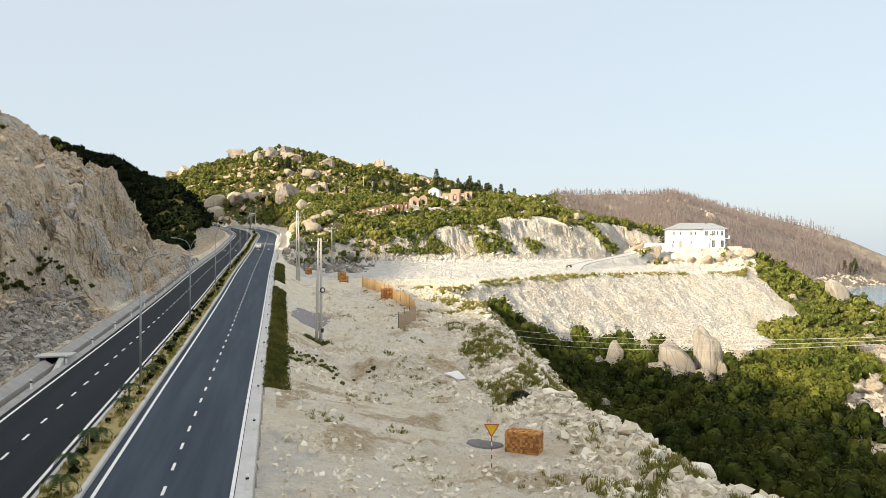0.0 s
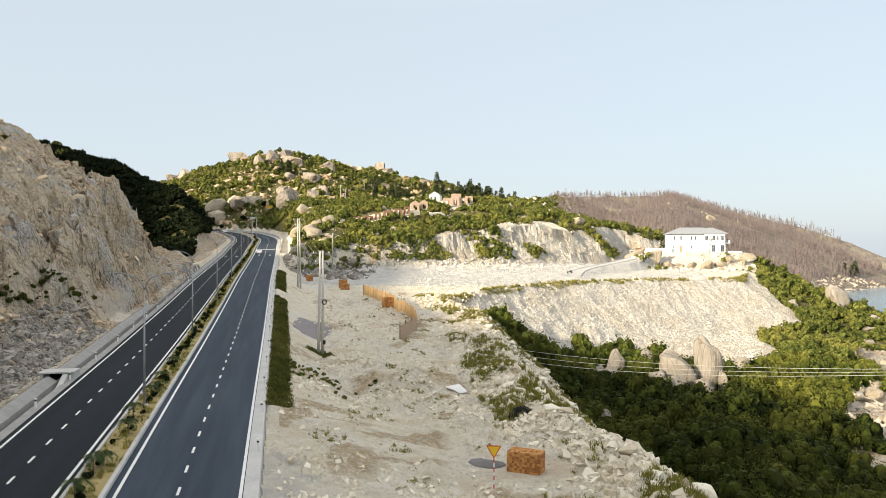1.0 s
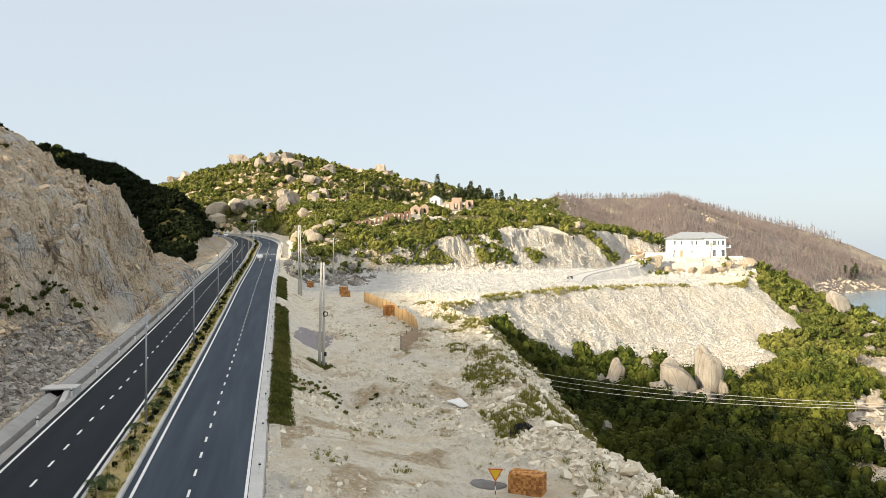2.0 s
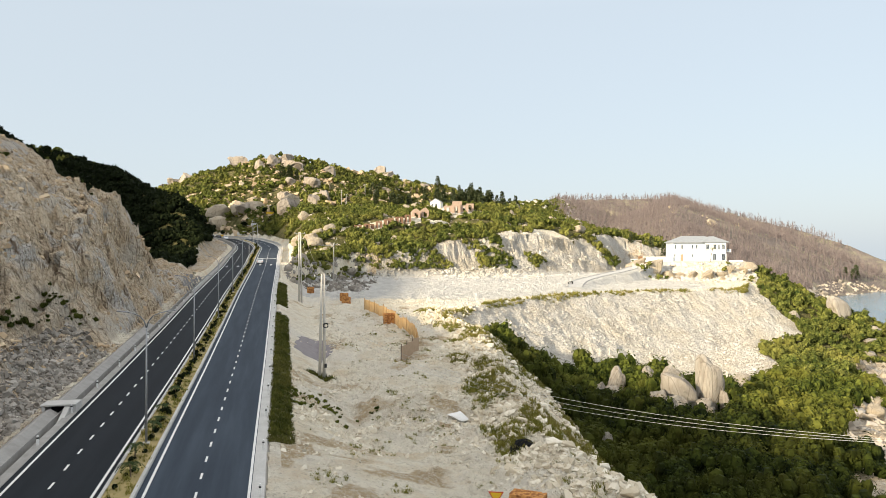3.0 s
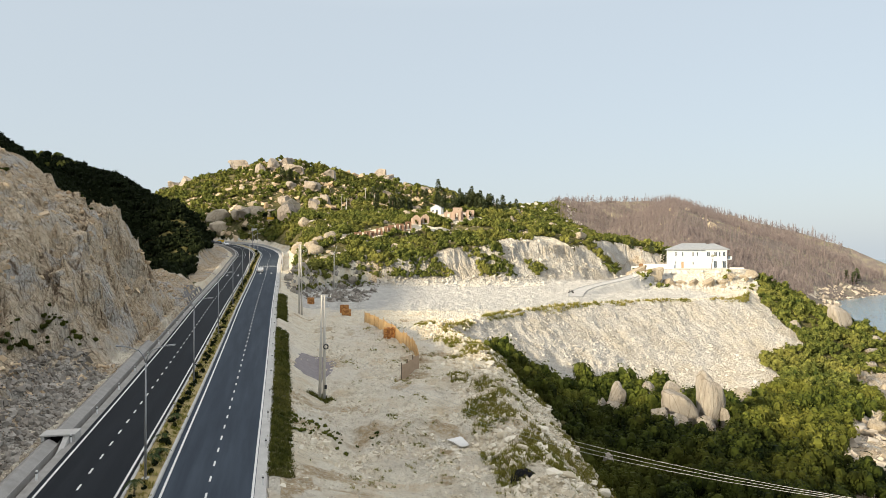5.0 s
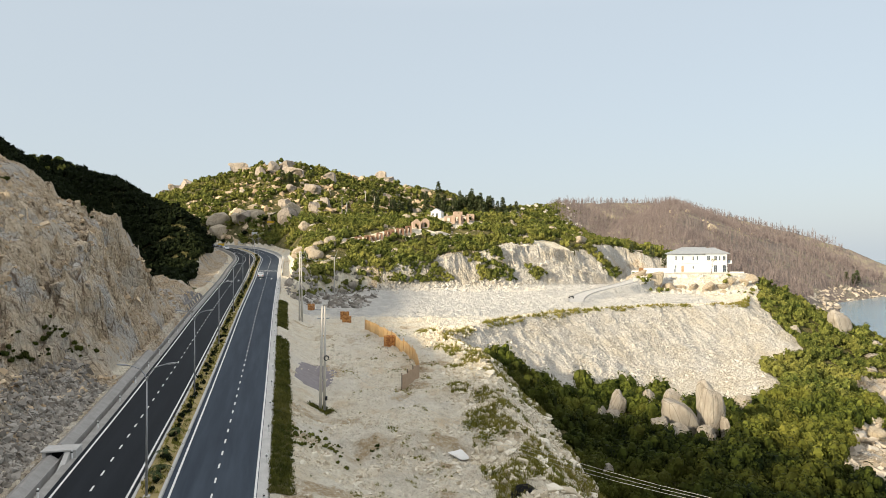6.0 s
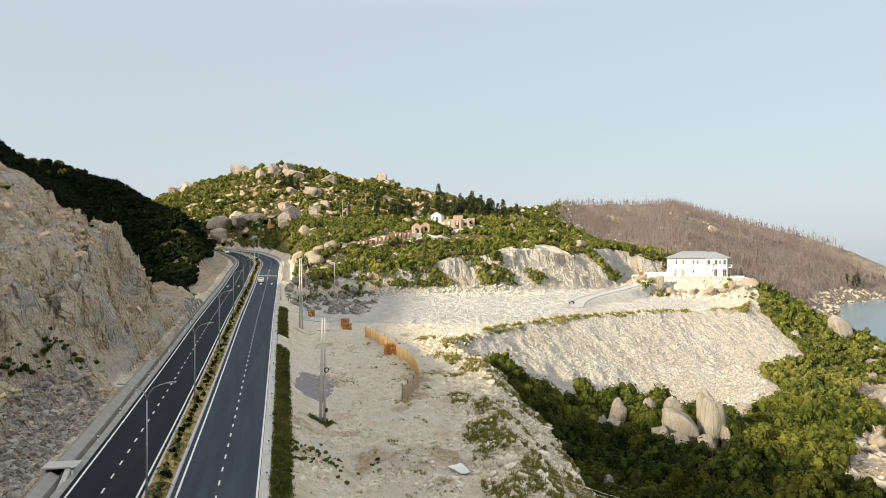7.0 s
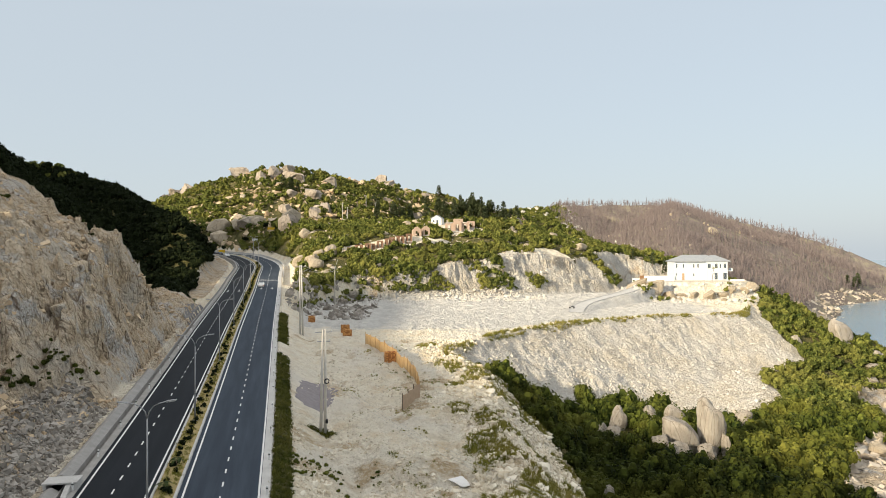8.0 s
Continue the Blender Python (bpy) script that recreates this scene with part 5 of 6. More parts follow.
sweep("drain_lining", [(-9.2, -0.4), (-9.2, -0.02), (-9.75, 0.32), (-9.95, 0.34), (-10.4, 0.1)][::-1], M_DRAIN, "sloped concrete lining above the drain", "drain", run_at(40), run_at(64.6))
sweep("drain_lining", [(-9.2, -0.4), (-9.2, -0.02), (-9.75, 0.32), (-9.95, 0.34), (-10.4, 0.1)][::-1], M_DRAIN, "sloped concrete lining above the drain", "drain", run_at(67.4), run_at(112))


# ---- street lamps ----
def street_lamp(m):
    e = thing("street_lamp", m, "tall grey twin-arm street lamp on the road median", "street lamp", "street lamps")
    part("base_plate", boxed(0, 0, 0.28, 0.5, 0.5, 0.12, 0.02), M_CONCRETE, e)
    part("pole", tube([(0, 0, 0.2), (0, 0, 4.5), (0, 0, 9.0)], [0.10, 0.08, 0.055]), M_STEEL, e, smooth=True)
    for s in (-1, 1):
        arm = part("arm", tube([(0, 0, 9.0), (0.15 * s, 0, 9.5), (0.45 * s, 0, 9.9), (0.9 * s, 0, 10.12), (1.45 * s, 0, 10.25)], [0.055, 0.05, 0.045, 0.04, 0.035]), M_STEEL, e, smooth=True)
        head = boxed(0, 0, 0, 0.75, 0.24, 0.09, 0.025, m=pose(1.75 * s, 0, 10.29, 0, -6 * s, 0))
        hob = part("lamp_head", head, M_STEEL, arm)
        part("lens", boxed(0, 0, -0.055, 0.5, 0.18, 0.02, m=pose(1.8 * s, 0, 10.29, 0, -6 * s, 0)), M_LAMP, arm)
    return e


first = street_lamp(on_road(54.2, 0, 0.0))
for y in (83.3, 116.0, 148.6, 181, 214, 246, 272, 296):
    copy_thing(first, on_road(y, 0, 0.0))


# ---- marker posts ----
def marker_post(m):
    e = thing("marker_post", m, "short white road marker post with a dark band", "marker post", "marker posts")
    part("shaft", boxed(0, 0, 0.33, 0.15, 0.15, 0.76, 0.02), M_WHITE, e)
    part("band", boxed(0, 0, 0.56, 0.158, 0.158, 0.11), M_BLACK, e)
    part("cap", boxed(0, 0, 0.725, 0.13, 0.13, 0.06, 0.015), M_WHITE, e)
    return e


post = marker_post(on_road(34, 8.68, -0.08))
for y in np.arange(43, 216, 9.0):
    copy_thing(post, on_road(float(y), 8.68, -0.08))
for y in np.arange(38, 150, 9.0):
    copy_thing(post, on_road(float(y), -8.1, -0.06))


# ---- planting on the median ----
def palm(m, s):
    e = thing("palm", m @ Matrix.Diagonal((s, s, s, 1)), "small young palm planted in the dry median", "palm", "median palms")
    part("trunk", tube([(0, 0, -0.1), (0.03, 0, 0.4), (0, 0.02, 0.85)], [0.07, 0.05, 0.04], 7), M_TRUNK, e)
    for k in range(9):
        a = k * 0.70 + 0.3 * math.sin(k * 2.3)
        reach, bm = 0.85 + 0.2 * math.sin(k * 5), bmesh.new()
        out, side = Vector((math.cos(a), math.sin(a), 0)), Vector((-math.sin(a), math.cos(a), 0))

        def rib(t):
            return out * (reach * t) + Vector((0, 0, 0.85 + 0.9 * t - 1.25 * t * t))

        for i in range(12):
            t = 0.12 + 0.88 * i / 12
            c, d, ln = rib(t), rib(min(1, t + 0.06)), 0.34 * math.sin(math.pi * (0.15 + 0.8 * t))
            for sg in (-1, 1):
                tip = c + side * (sg * ln) + out * (0.22 * ln) - Vector((0, 0, 0.45 * ln))
                bm.faces.new([bm.verts.new(c), bm.verts.new(d), bm.verts.new(tip)])
            bm.faces.new([bm.verts.new(c - side * 0.012), bm.verts.new(c + side * 0.012), bm.verts.new(rib(min(1, t + 0.08)))])
        part("frond", bm, M_PALM, e)
    return e


first_palm = palm(on_road(40.6, -0.3, 0.2), 1.0)
for k, y in enumerate((41.8, 47.2, 51.6, 57.2, 58.6, 62.8, 68.7, 33.5, 36.5)):
    copy_thing(first_palm, on_road(y, 0.25 * math.sin(k * 2.1), 0.2, k * 50) @ Matrix.Diagonal((1, 1, 0.85 + 0.2 * math.sin(k), 1)))
shrub_meshes = []
for k in range(5):
    v, f = leaf_clump(110, 0.19, 0.5, 0.85, 5, 70 + k)
    shrub_meshes.append(raw_mesh("shrub", v, f, M_LEAF_DARK))
y, k = 26.0, 0
while y < 292:
    ob = new("shrub", shrub_meshes[k % 5])
    s = rng.uniform(0.5, 1.05) * (0.75 if y < 60 else 1.0)
    ob.matrix_world = on_road(y, rng.uniform(-0.35, 0.35), 0.18, rng.uniform(0, 360)) @ Matrix.Diagonal((s, s, s, 1))
    tagged(ob, "dark green shrub planted in the road median", "shrub", "median shrubs")
    y += rng.uniform(1.1, 2.3)
    k += 1
p = []
for y in np.arange(24, 290, 0.16):
    q = road_spot(float(y), rng.uniform(-0.75, 0.75), 0.2)
    p.append((q.x + rng.normal(0, 0.05), q.y + rng.uniform(-0.5, 0.5), q.z))
p = np.array(p)
scatter("grass_median", TUFTS, p, sized(p, 0.35, 0.75, 12), M_DRYGRASS, "thin dry grass on the median soil", "grass", 0.25)


# ---- culvert at the drain ----
def culvert(m):
    e = thing("culvert_box", m, "pale concrete drain culvert with a flat slab", "culvert")
    part("slab", boxed(-0.1, 0, 0.72, 2.9, 2.1, 0.16, 0.03), M_CONCRETE, e)
    part("side_wall", boxed(0.85, 0, 0.02, 0.95, 1.9, 1.22), M_CONCRETE, e)
    part("side_wall", boxed(-1.3, 0, 0.02, 0.3, 1.9, 1.22), M_CONCRETE, e)
    # black panel at the back paints the shade inside the opening
    part("back_wall", boxed(-0.4, 0.85, 0.0, 1.56, 0.12, 1.2), M_BLACK, e)
    wing = bmesh.new()
    prof = [(0.42, -0.95, -0.5), (0.42, -0.95, 0.62), (0.42, -3.6, -0.45), (0.42, -3.6, -0.5)]
    ring = [[wing.verts.new((x + dx, y, z)) for x, y, z in prof] for dx in (0, 0.45)]
    for k in range(4):
        wing.faces.new([ring[0][k], ring[0][(k + 1) % 4], ring[1][(k + 1) % 4], ring[1][k]])
    wing.faces.new(ring[0])
    wing.faces.new(ring[1])
    bmesh.ops.recalc_face_normals(wing, faces=wing.faces)
    part("wing_wall", wing, M_CONCRETE, e)
    return e


culvert(on_road(66.0, -9.1, -0.15))


# ---- utility poles and wires ----
def utility_pole(m, high, twin, label):
    e = thing("utility_pole", m, label, "utility pole", "utility poles")
    for k in range(2 if twin else 1):
        dx = (k - 0.5) * 0.46 if twin else 0
        part("pole", tube([(dx * 1.2, 0, -0.4), (dx, 0, high * 0.5), (dx * 0.7, 0, high)], [0.20, 0.16, 0.11], 10), M_POLE, e, smooth=True)
    for z, w in ((high - 0.35, 1.1), (high - 1.5, 0.8)):
        arm = part("crossarm", boxed(0, 0.16, z, 2 * w, 0.09, 0.09), M_STEEL, e)
        for q in (-0.9, 0.0, 0.9):
            part("insulator", tube([(q * w, 0.16, z + 0.04), (q * w, 0.16, z + 0.14), (q * w, 0.16, z + 0.28)], [0.03, 0.06, 0.03], 6), M_WHITE, arm)
    return e


def stand(x, y):
    return height(x, y) - 0.05


PA, PB, PC, PD = (-15.4, 88.9), (-30.9, 152.9), (-33.0, 213.0), (32.0, 6.5)
pole_a = utility_pole(pose(*PA, stand(*PA), 0, 0.6, 25), 13.0, True, "twin concrete utility pole on bare dirt")
a = rng.uniform(0, 6.283, 150)
p = np.c_[PA[0] + np.cos(a) * rng.uniform(0.3, 1.7, 150), PA[1] + np.sin(a) * rng.uniform(0.3, 1.4, 150)]
p = np.c_[p, land(p[:, 0], p[:, 1])[0]]
scatter("grass_pole", TUFTS, p, sized(p, 0.4, 0.9, 95), M_GRASS, "green weeds round the foot of a utility pole", "grass", 0.25)
coil = tube([(0.35 + 0.28 * math.cos(a), -0.25, 6.6 + 0.28 * math.sin(a)) for a in np.linspace(0, 6.1, 16)], [0.07] * 16, 6)
part("cable_coil", coil, M_BLACK, pole_a, "black cable coil")
part("meter_box", boxed(0.4, -0.15, 1.6, 0.3, 0.25, 0.5, 0.02), M_BLACK, pole_a)
utility_pole(pose(*PB, stand(*PB), 0, -0.6, 15), 15.0, True, "twin concrete utility pole beside the road bank")
utility_pole(pose(*PC, stand(*PC), 0, 0, 10), 11.5, False, "single concrete utility pole below the knoll")
utility_pole(pose(*PD, stand(*PD), 0, 0, 35), 13.0 - stand(*PD), False, "single concrete utility pole at the berm")
for x, y, h in ((-61.5, 428, 13), (-57.5, 420, 12), (-44.6, 455, 10), (-52, 470, 9)):
    utility_pole(pose(x, y, stand(x, y), 0, 0, 20), h, False, "slim pale pole among the hill scrub")


def wire(a, b, sag, r=0.009):
    a, b = Vector(a), Vector(b)
    pts = [a.lerp(b, i / 24) - Vector((0, 0, 4 * sag * (i / 24) * (1 - i / 24))) for i in range(25)]
    ob = part("overhead_wire", tube(pts, [r] * 25, 4), M_WIRE)
    return tagged(ob, "thin pale overhead wire strung between utility poles", "wire", "overhead wires")


za, zb, zc, zd = stand(*PA) + 12.6, stand(*PB) + 14.6, stand(*PC) + 11.1, 12.6
for k, q in enumerate((-0.95, 0.0, 0.95)):
    wire((PA[0] + q * 0.2, PA[1] + q * 0.1, za - 4.9 - 0.5 * q), (PD[0] + q * 0.5, PD[1] + q * 0.4, zd - 0.4 + 0.4 * q), 5.2 + 0.4 * q)
    wire((PA[0] + q * 0.9, PA[1] + q * 0.4, za), (PB[0] + q, PB[1] + q * 0.3, zb), 1.8)
    wire((PB[0] + q, PB[1] + q * 0.3, zb), (PC[0] + q, PC[1] + q * 0.2, zc), 1.2, 0.02)
wire((PC[0], PC[1], zc), (-57.5, 420, stand(-57.5, 420) + 11.6), 4, 0.04)


# ---- brick stacks ----
def brick_stack(m, nx, ny, nz, label):
    """A block of stacked bricks; the outer bricks are pieces of their own."""
    e = thing("brick_stack", m, label, "brick stack", "brick stacks")
    a, b, c = 0.18, 0.165, 0.155
    core = part("core", boxed(0, 0, nz * c * 0.5, nx * a - 0.1, ny * b - 0.1, nz * c - 0.08), M_BRICK, e)
    for i in range(nx):
        for j in range(ny):
            for l in range(nz):
                if 0 < i < nx - 1 and 0 < j < ny - 1 and l < nz - 1:
                    continue
                if l == 0 and 0 < j < ny - 1 and j > 0 and i not in (0, nx - 1):
                    continue
                if l == nz - 1 and rng.random() < 0.16:
                    continue
                ob = new("brick", BRICK)
                ob.parent = e
                ob.matrix_basis = pose((i - (nx - 1) / 2) * a + rng.normal(0, 0.007), (j - (ny - 1) / 2) * b + rng.normal(0, 0.007), (l + 0.5) * c, 0, 0, rng.normal(0, 1.5))
    return e


BRICK = bpy.data.meshes.new("brick")
bmb = boxed(0, 0, 0, 0.172, 0.157, 0.147, 0.008)
bmb.to_mesh(BRICK)
bmb.free()
BRICK.materials.append(M_BRICK)
NEARBRICK = (5.5, 48.7)
brick_stack(pose(*NEARBRICK, stand(*NEARBRICK) + 0.04, 0, 0, -24), 13, 8, 9, "stack of orange fired bricks on bare dirt")
for x, y, w, n, h, yaw in ((-10.2, 130.5, 7, 6, 9, 20), (-22.4, 159, 7, 5, 8, 10), (-21.4, 155, 6, 5, 7, -15), (-33, 176, 6, 5, 8, 5)):
    brick_stack(pose(x, y, stand(x, y) - 0.06, 0, 0, yaw) @ Matrix.Diagonal((1.5, 1.5, 1.4, 1)), w, n, h, "square stack of orange bricks on the dirt yard")


# ---- warning sign ----
def warning_sign(m):
    e = thing("warning_sign", m, "yellow inverted triangle road sign on a striped post", "road sign")
    for k in range(9):
        part("post_band", tube([(0, 0, -0.1 + 0.27 * k), (0, 0, 0.17 + 0.27 * k)], [0.042, 0.042], 8), M_RED if k % 2 else M_WHITE, e, "red band" if k % 2 else "white band")

    def tri(r, y, d):
        bm = bmesh.new()
        pts = [Vector((math.sin(a) * r, y, 2.62 - math.cos(a) * r)) for a in (0, 2.094, 4.189)]
        f = bm.faces.new([bm.verts.new(q) for q in pts])
        up = bmesh.ops.extrude_face_region(bm, geom=[f])
        bmesh.ops.translate(bm, vec=(0, d, 0), verts=[v for v in up["geom"] if isinstance(v, bmesh.types.BMVert)])
        bmesh.ops.recalc_face_normals(bm, faces=bm.faces)
        return bm

    part("border", tri(0.56, -0.07, 0.03), M_RED, e, "red border")
    part("plate", tri(0.44, -0.085, 0.02), M_YELLOW, e, "yellow plate")
    return e


warning_sign(pose(3.05, 45.0, stand(3.05, 45), 0, 0, -4))


# ---- heaps and sheets ----
def heap(name, x, y, rx, ry, h, material, label, category, seed, yaw=0):
    """A low mound that follows the ground."""
    bm = bmesh.new()
    n, rings = 28, 7
    off = Vector((seed * 7.7, 1.3, 0))
    c, s = math.cos(radians(yaw)), math.sin(radians(yaw))
    grid = []
    for i in range(rings + 1):
        row = []
        for k in range(n):
            a, t = 2 * math.pi * k / n, i / rings
            wob = 1 + 0.28 * noise.noise(Vector((math.cos(a) * 1.4, math.sin(a) * 1.4, 0)) + off)
            u, v = math.cos(a) * rx * t * wob, math.sin(a) * ry * t * wob
            px, py = x + u * c - v * s, y + u * s + v * c
            row.append((px, py, h * (1 - t * t) * (1 + 0.5 * noise.noise(Vector((px, py, 0)) * 0.9)) + (-0.12 if i == rings else 0.03)))
        grid.append(row)
    flat = np.array(grid).reshape(-1, 3)
    flat[:, 2] += land(flat[:, 0], flat[:, 1])[0]
    vs = [bm.verts.new(q) for q in flat]
    for i in range(rings):
        for k in range(n):
            q = [vs[i * n + k], vs[i * n + (k + 1) % n], vs[(i + 1) * n + (k + 1) % n], vs[(i + 1) * n + k]]
            bm.faces.new(q[::-1])
    bmesh.ops.remove_doubles(bm, verts=bm.verts, dist=0.001)
    bmesh.ops.recalc_face_normals(bm, faces=bm.faces)
    return tagged(part(name, bm, material), label, category)


heap("gravel_heap", 2.9, 49.9, 1.4, 0.8, 0.35, M_DARKGRAVEL, "small dark gravel heap beside the brick stack", "gravel heap", 1)
heap("gravel_spread", -19.5, 107, 3.2, 10, 0.16, simple("grey_gravel", (0.27, 0.245, 0.25), (0.20, 0.18, 0.185), 1.2, 0.95, bump=0.8, dist=0.05), "dark grey gravel spread beside the road bank", "gravel heap", 2, 8)
heap("gravel_lay_by", -58, 168, 3.2, 14, 0.15, M_DARKGRAVEL, "dark gravel lay-by below the shaded spur", "gravel heap", 5, 14)
heap("plastic_sheet", 6.9, 63.6, 1.6, 1.0, 0.5, M_TARP, "crumpled black plastic sheet on the berm edge", "plastic sheet", 3)


# ---- yard fence ----
def yard_fence():
    e = thing("yard_fence", Matrix.Identity(4), "curved fence of pale tan sheet panels with posts", "fence")
    line = smooth_line([(-16.4, 146), (-14.9, 143.8), (-10.5, 133.8), (-6.8, 124), (-4.7, 115), (-4.0, 109.5), (-4.0, 106)], 0.5)
    k = 0
    while k + 5 < len(line):
        a, b = line[k], line[k + 5]
        mx, my = (a + b) / 2
        yaw = math.degrees(math.atan2(b[1] - a[1], b[0] - a[0]))
        ln = float(np.hypot(*(b - a)))
        z = height(mx, my)
        dz = height(*b) - height(*a)
        m = pose(mx, my, z, 0, -math.degrees(math.atan2(dz, ln)), yaw)
        part("panel", boxed(0, 0, 1.05, ln - 0.02, 0.03, 2.0, m=m), M_PANEL, e)
        part("rail", boxed(0, -0.035, 1.9, ln, 0.04, 0.07, m=m), M_PANEL, e)
        part("post", boxed(-ln / 2, -0.06, 1.15, 0.10, 0.10, 2.5, m=m), M_PANEL, e)
        k += 5
    for q, (x, y) in enumerate(((-4.4, 105.0), (-5.1, 103.2), (-5.8, 101.4))):
        m = pose(x, y, height(x, y), 0, 0, 66)
        part("net_panel", boxed(0, 0, 1.05, 2.1, 0.03, 2.0, m=m), M_NET, e, "brown end panel")
        part("post", boxed(-1.05, 0, 1.15, 0.1, 0.1, 2.4, m=m), M_TRUNK, e)
    return e


yard_fence()


# ---- cars ----
def car(m, paint, label):
    e = thing("car", m, label, "car", "cars")
    side = [(-2.2, 0.32), (-2.25, 0.75), (-2.05, 0.98), (-1.35, 1.06), (-0.75, 1.44), (0.55, 1.48), (1.25, 1.02), (2.0, 0.90), (2.22, 0.62), (2.2, 0.32)]

    def loft(pts, half, taper):
        bm = bmesh.new()
        l = [bm.verts.new((-half + (taper * max(0, z - 1.0)), x, z)) for x, z in pts]
        r = [bm.verts.new((half - (taper * max(0, z - 1.0)), x, z)) for x, z in pts]
        n = len(pts)
        for k in range(n):
            bm.faces.new([l[k], l[(k + 1) % n], r[(k + 1) % n], r[k]])
        bm.faces.new(l[::-1])
        bm.faces.new(r)
        bmesh.ops.recalc_face_normals(bm, faces=bm.faces)
        bmesh.ops.bevel(bm, geom=[q for q in bm.edges if q.calc_face_angle(0) > 0.6], offset=0.05, segments=2, affect="EDGES")
        return bm

    body = part("body", loft(side, 0.88, 0.35), paint, e)
    part("rear_window", boxed(0, -1.06, 1.27, 1.15, 0.02, 0.42, m=pose(0, 0, 0) @ Matrix.Translation((0, -1.06, 1.27)) @ pose(0, 0, 0, 58 - 90, 0, 0) @ Matrix.Translation((0, 1.06, -1.27))), M_GLASS, e)
    part("windscreen", boxed(0, 0.92, 1.27, 1.15, 0.02, 0.5, m=Matrix.Translation((0, 0.92, 1.27)) @ pose(0, 0, 0, 57, 0, 0) @ Matrix.Translation((0, -0.92, -1.27))), M_GLASS, e)
    for s in (-1, 1):
        part("side_window", boxed(s * 0.775, -0.1, 1.24, 0.02, 1.35, 0.28, m=None), M_GLASS, e)
        part("tail_light", boxed(s * 0.68, -2.24, 0.80, 0.32, 0.05, 0.14, 0.01), M_RED, e)
        part("headlight", boxed(s * 0.66, 2.13, 0.72, 0.34, 0.12, 0.13, 0.01), M_LAMP, e)
        for y in (-1.35, 1.35):
            wheel = part("wheel", tube([(s * 0.70, y, 0.32), (s * 0.90, y, 0.32)], [0.32, 0.32], 14), M_BLACK, e)
            part("rim", tube([(s * 0.89, y, 0.32), (s * 0.915, y, 0.32)], [0.2, 0.18], 10), M_STEEL, wheel)
    part("bumper", boxed(0, -2.24, 0.48, 1.6, 0.08, 0.22, 0.03), paint, e)
    part("number_plate", boxed(0, -2.29, 0.6, 0.45, 0.02, 0.12), M_WHITE, e)
    return e


def car_paint(name, c):
    return simple(name, c, tuple(v * 0.92 for v in c), 0.5, 0.25, 0.3, 0.5, 0.02)


SILVER, DARKCAR, WHITECAR = car_paint("silver_paint", (0.55, 0.58, 0.60)), car_paint("dark_paint", (0.03, 0.035, 0.045)), car_paint("white_car_paint", (0.75, 0.76, 0.77))


def road_pitch(y):
    k = run_at(y)
    return math.degrees(math.atan2(ROAD_Z[k + 2] - ROAD_Z[k - 2], RUN[k + 2] - RUN[k - 2]))


def on_lane(y, off, turn=0.0):
    q = road_spot(y, off, -0.03)
    return pose(q.x, q.y, q.z, road_pitch(y), 0, heading(y)) @ pose(0, 0, 0, 0, 0, turn)


car(on_lane(221, 3.0), SILVER, "silver sedan driving on the dark asphalt carriageway")
for y, paint, lab in ((316, WHITECAR, "white sedan parked at the road's inner edge"), (324, DARKCAR, "dark sedan parked in a row at the bend"), (331, DARKCAR, "dark sedan parked in a row at the bend"), (338, DARKCAR, "dark sedan parked in a row at the bend")):
    car(on_lane(y, -6.6, 180), paint, lab)
car(on_lane(356, 3.2), WHITECAR, "white sedan far along the road's bend")


def motorbike(m):
    e = thing("motorbike", m, "small dark motorbike parked on the gravel track", "motorbike")
    for y in (-0.6, 0.6):
        part("wheel", tube([(-0.05, y, 0.28), (0.05, y, 0.28)], [0.28, 0.28], 14), M_BLACK, e)
    part("body", tube([(0, -0.75, 0.72), (0, -0.2, 0.62), (0, 0.2, 0.55), (0, 0.5, 0.8)], [0.1, 0.16, 0.14, 0.08], 8), DARKCAR, e)
    part("fork", tube([(0, 0.6, 0.28), (0, 0.48, 0.95)], [0.035, 0.03], 6), M_STEEL, e)
    part("handlebar", tube([(-0.33, 0.42, 1.0), (0.33, 0.42, 1.0)], [0.02, 0.02], 6), M_STEEL, e)
    part("seat", boxed(0, -0.35, 0.8, 0.24, 0.62, 0.1, 0.03), M_BLACK, e)
    part("engine", boxed(0, 0, 0.4, 0.22, 0.4, 0.28, 0.03), M_STEEL, e)
    part("stand", tube([(0.03, -0.1, 0.3), (0.2, -0.15, 0.0)], [0.015, 0.015], 5), M_STEEL, e)
    return e


motorbike(pose(36, 205, stand(36, 205) + 0.05, 0, 0, 60))


# ---- concrete ramp to the villa ----
ramp_line = smooth_line([q[:2] for q in RAMP], 1.0)
_, ramp_z, _ = seg_dist(ramp_line[:, 0], ramp_line[:, 1], RAMP)
ramp_dir = np.gradient(ramp_line, axis=0)
ramp_dir /= np.linalg.norm(ramp_dir, axis=1)[:, None]
ramp_side = np.c_[ramp_dir[:, 1], -ramp_dir[:, 0]]
ramp_rows = np.stack([np.c_[ramp_line + ramp_side * o, ramp_z + u] for o, u in ((-2.1, -0.2), (-2.1, 0.2), (-1.9, 0.2), (-1.9, 0.06), (1.9, 0.06), (1.9, 0.2), (2.1, 0.2), (2.1, -0.2))], 1)
ramp_faces = [[a * 8 + b + 1, a * 8 + b, (a + 1) * 8 + b, (a + 1) * 8 + b + 1] for a in range(len(ramp_line) - 1) for b in range(7)]
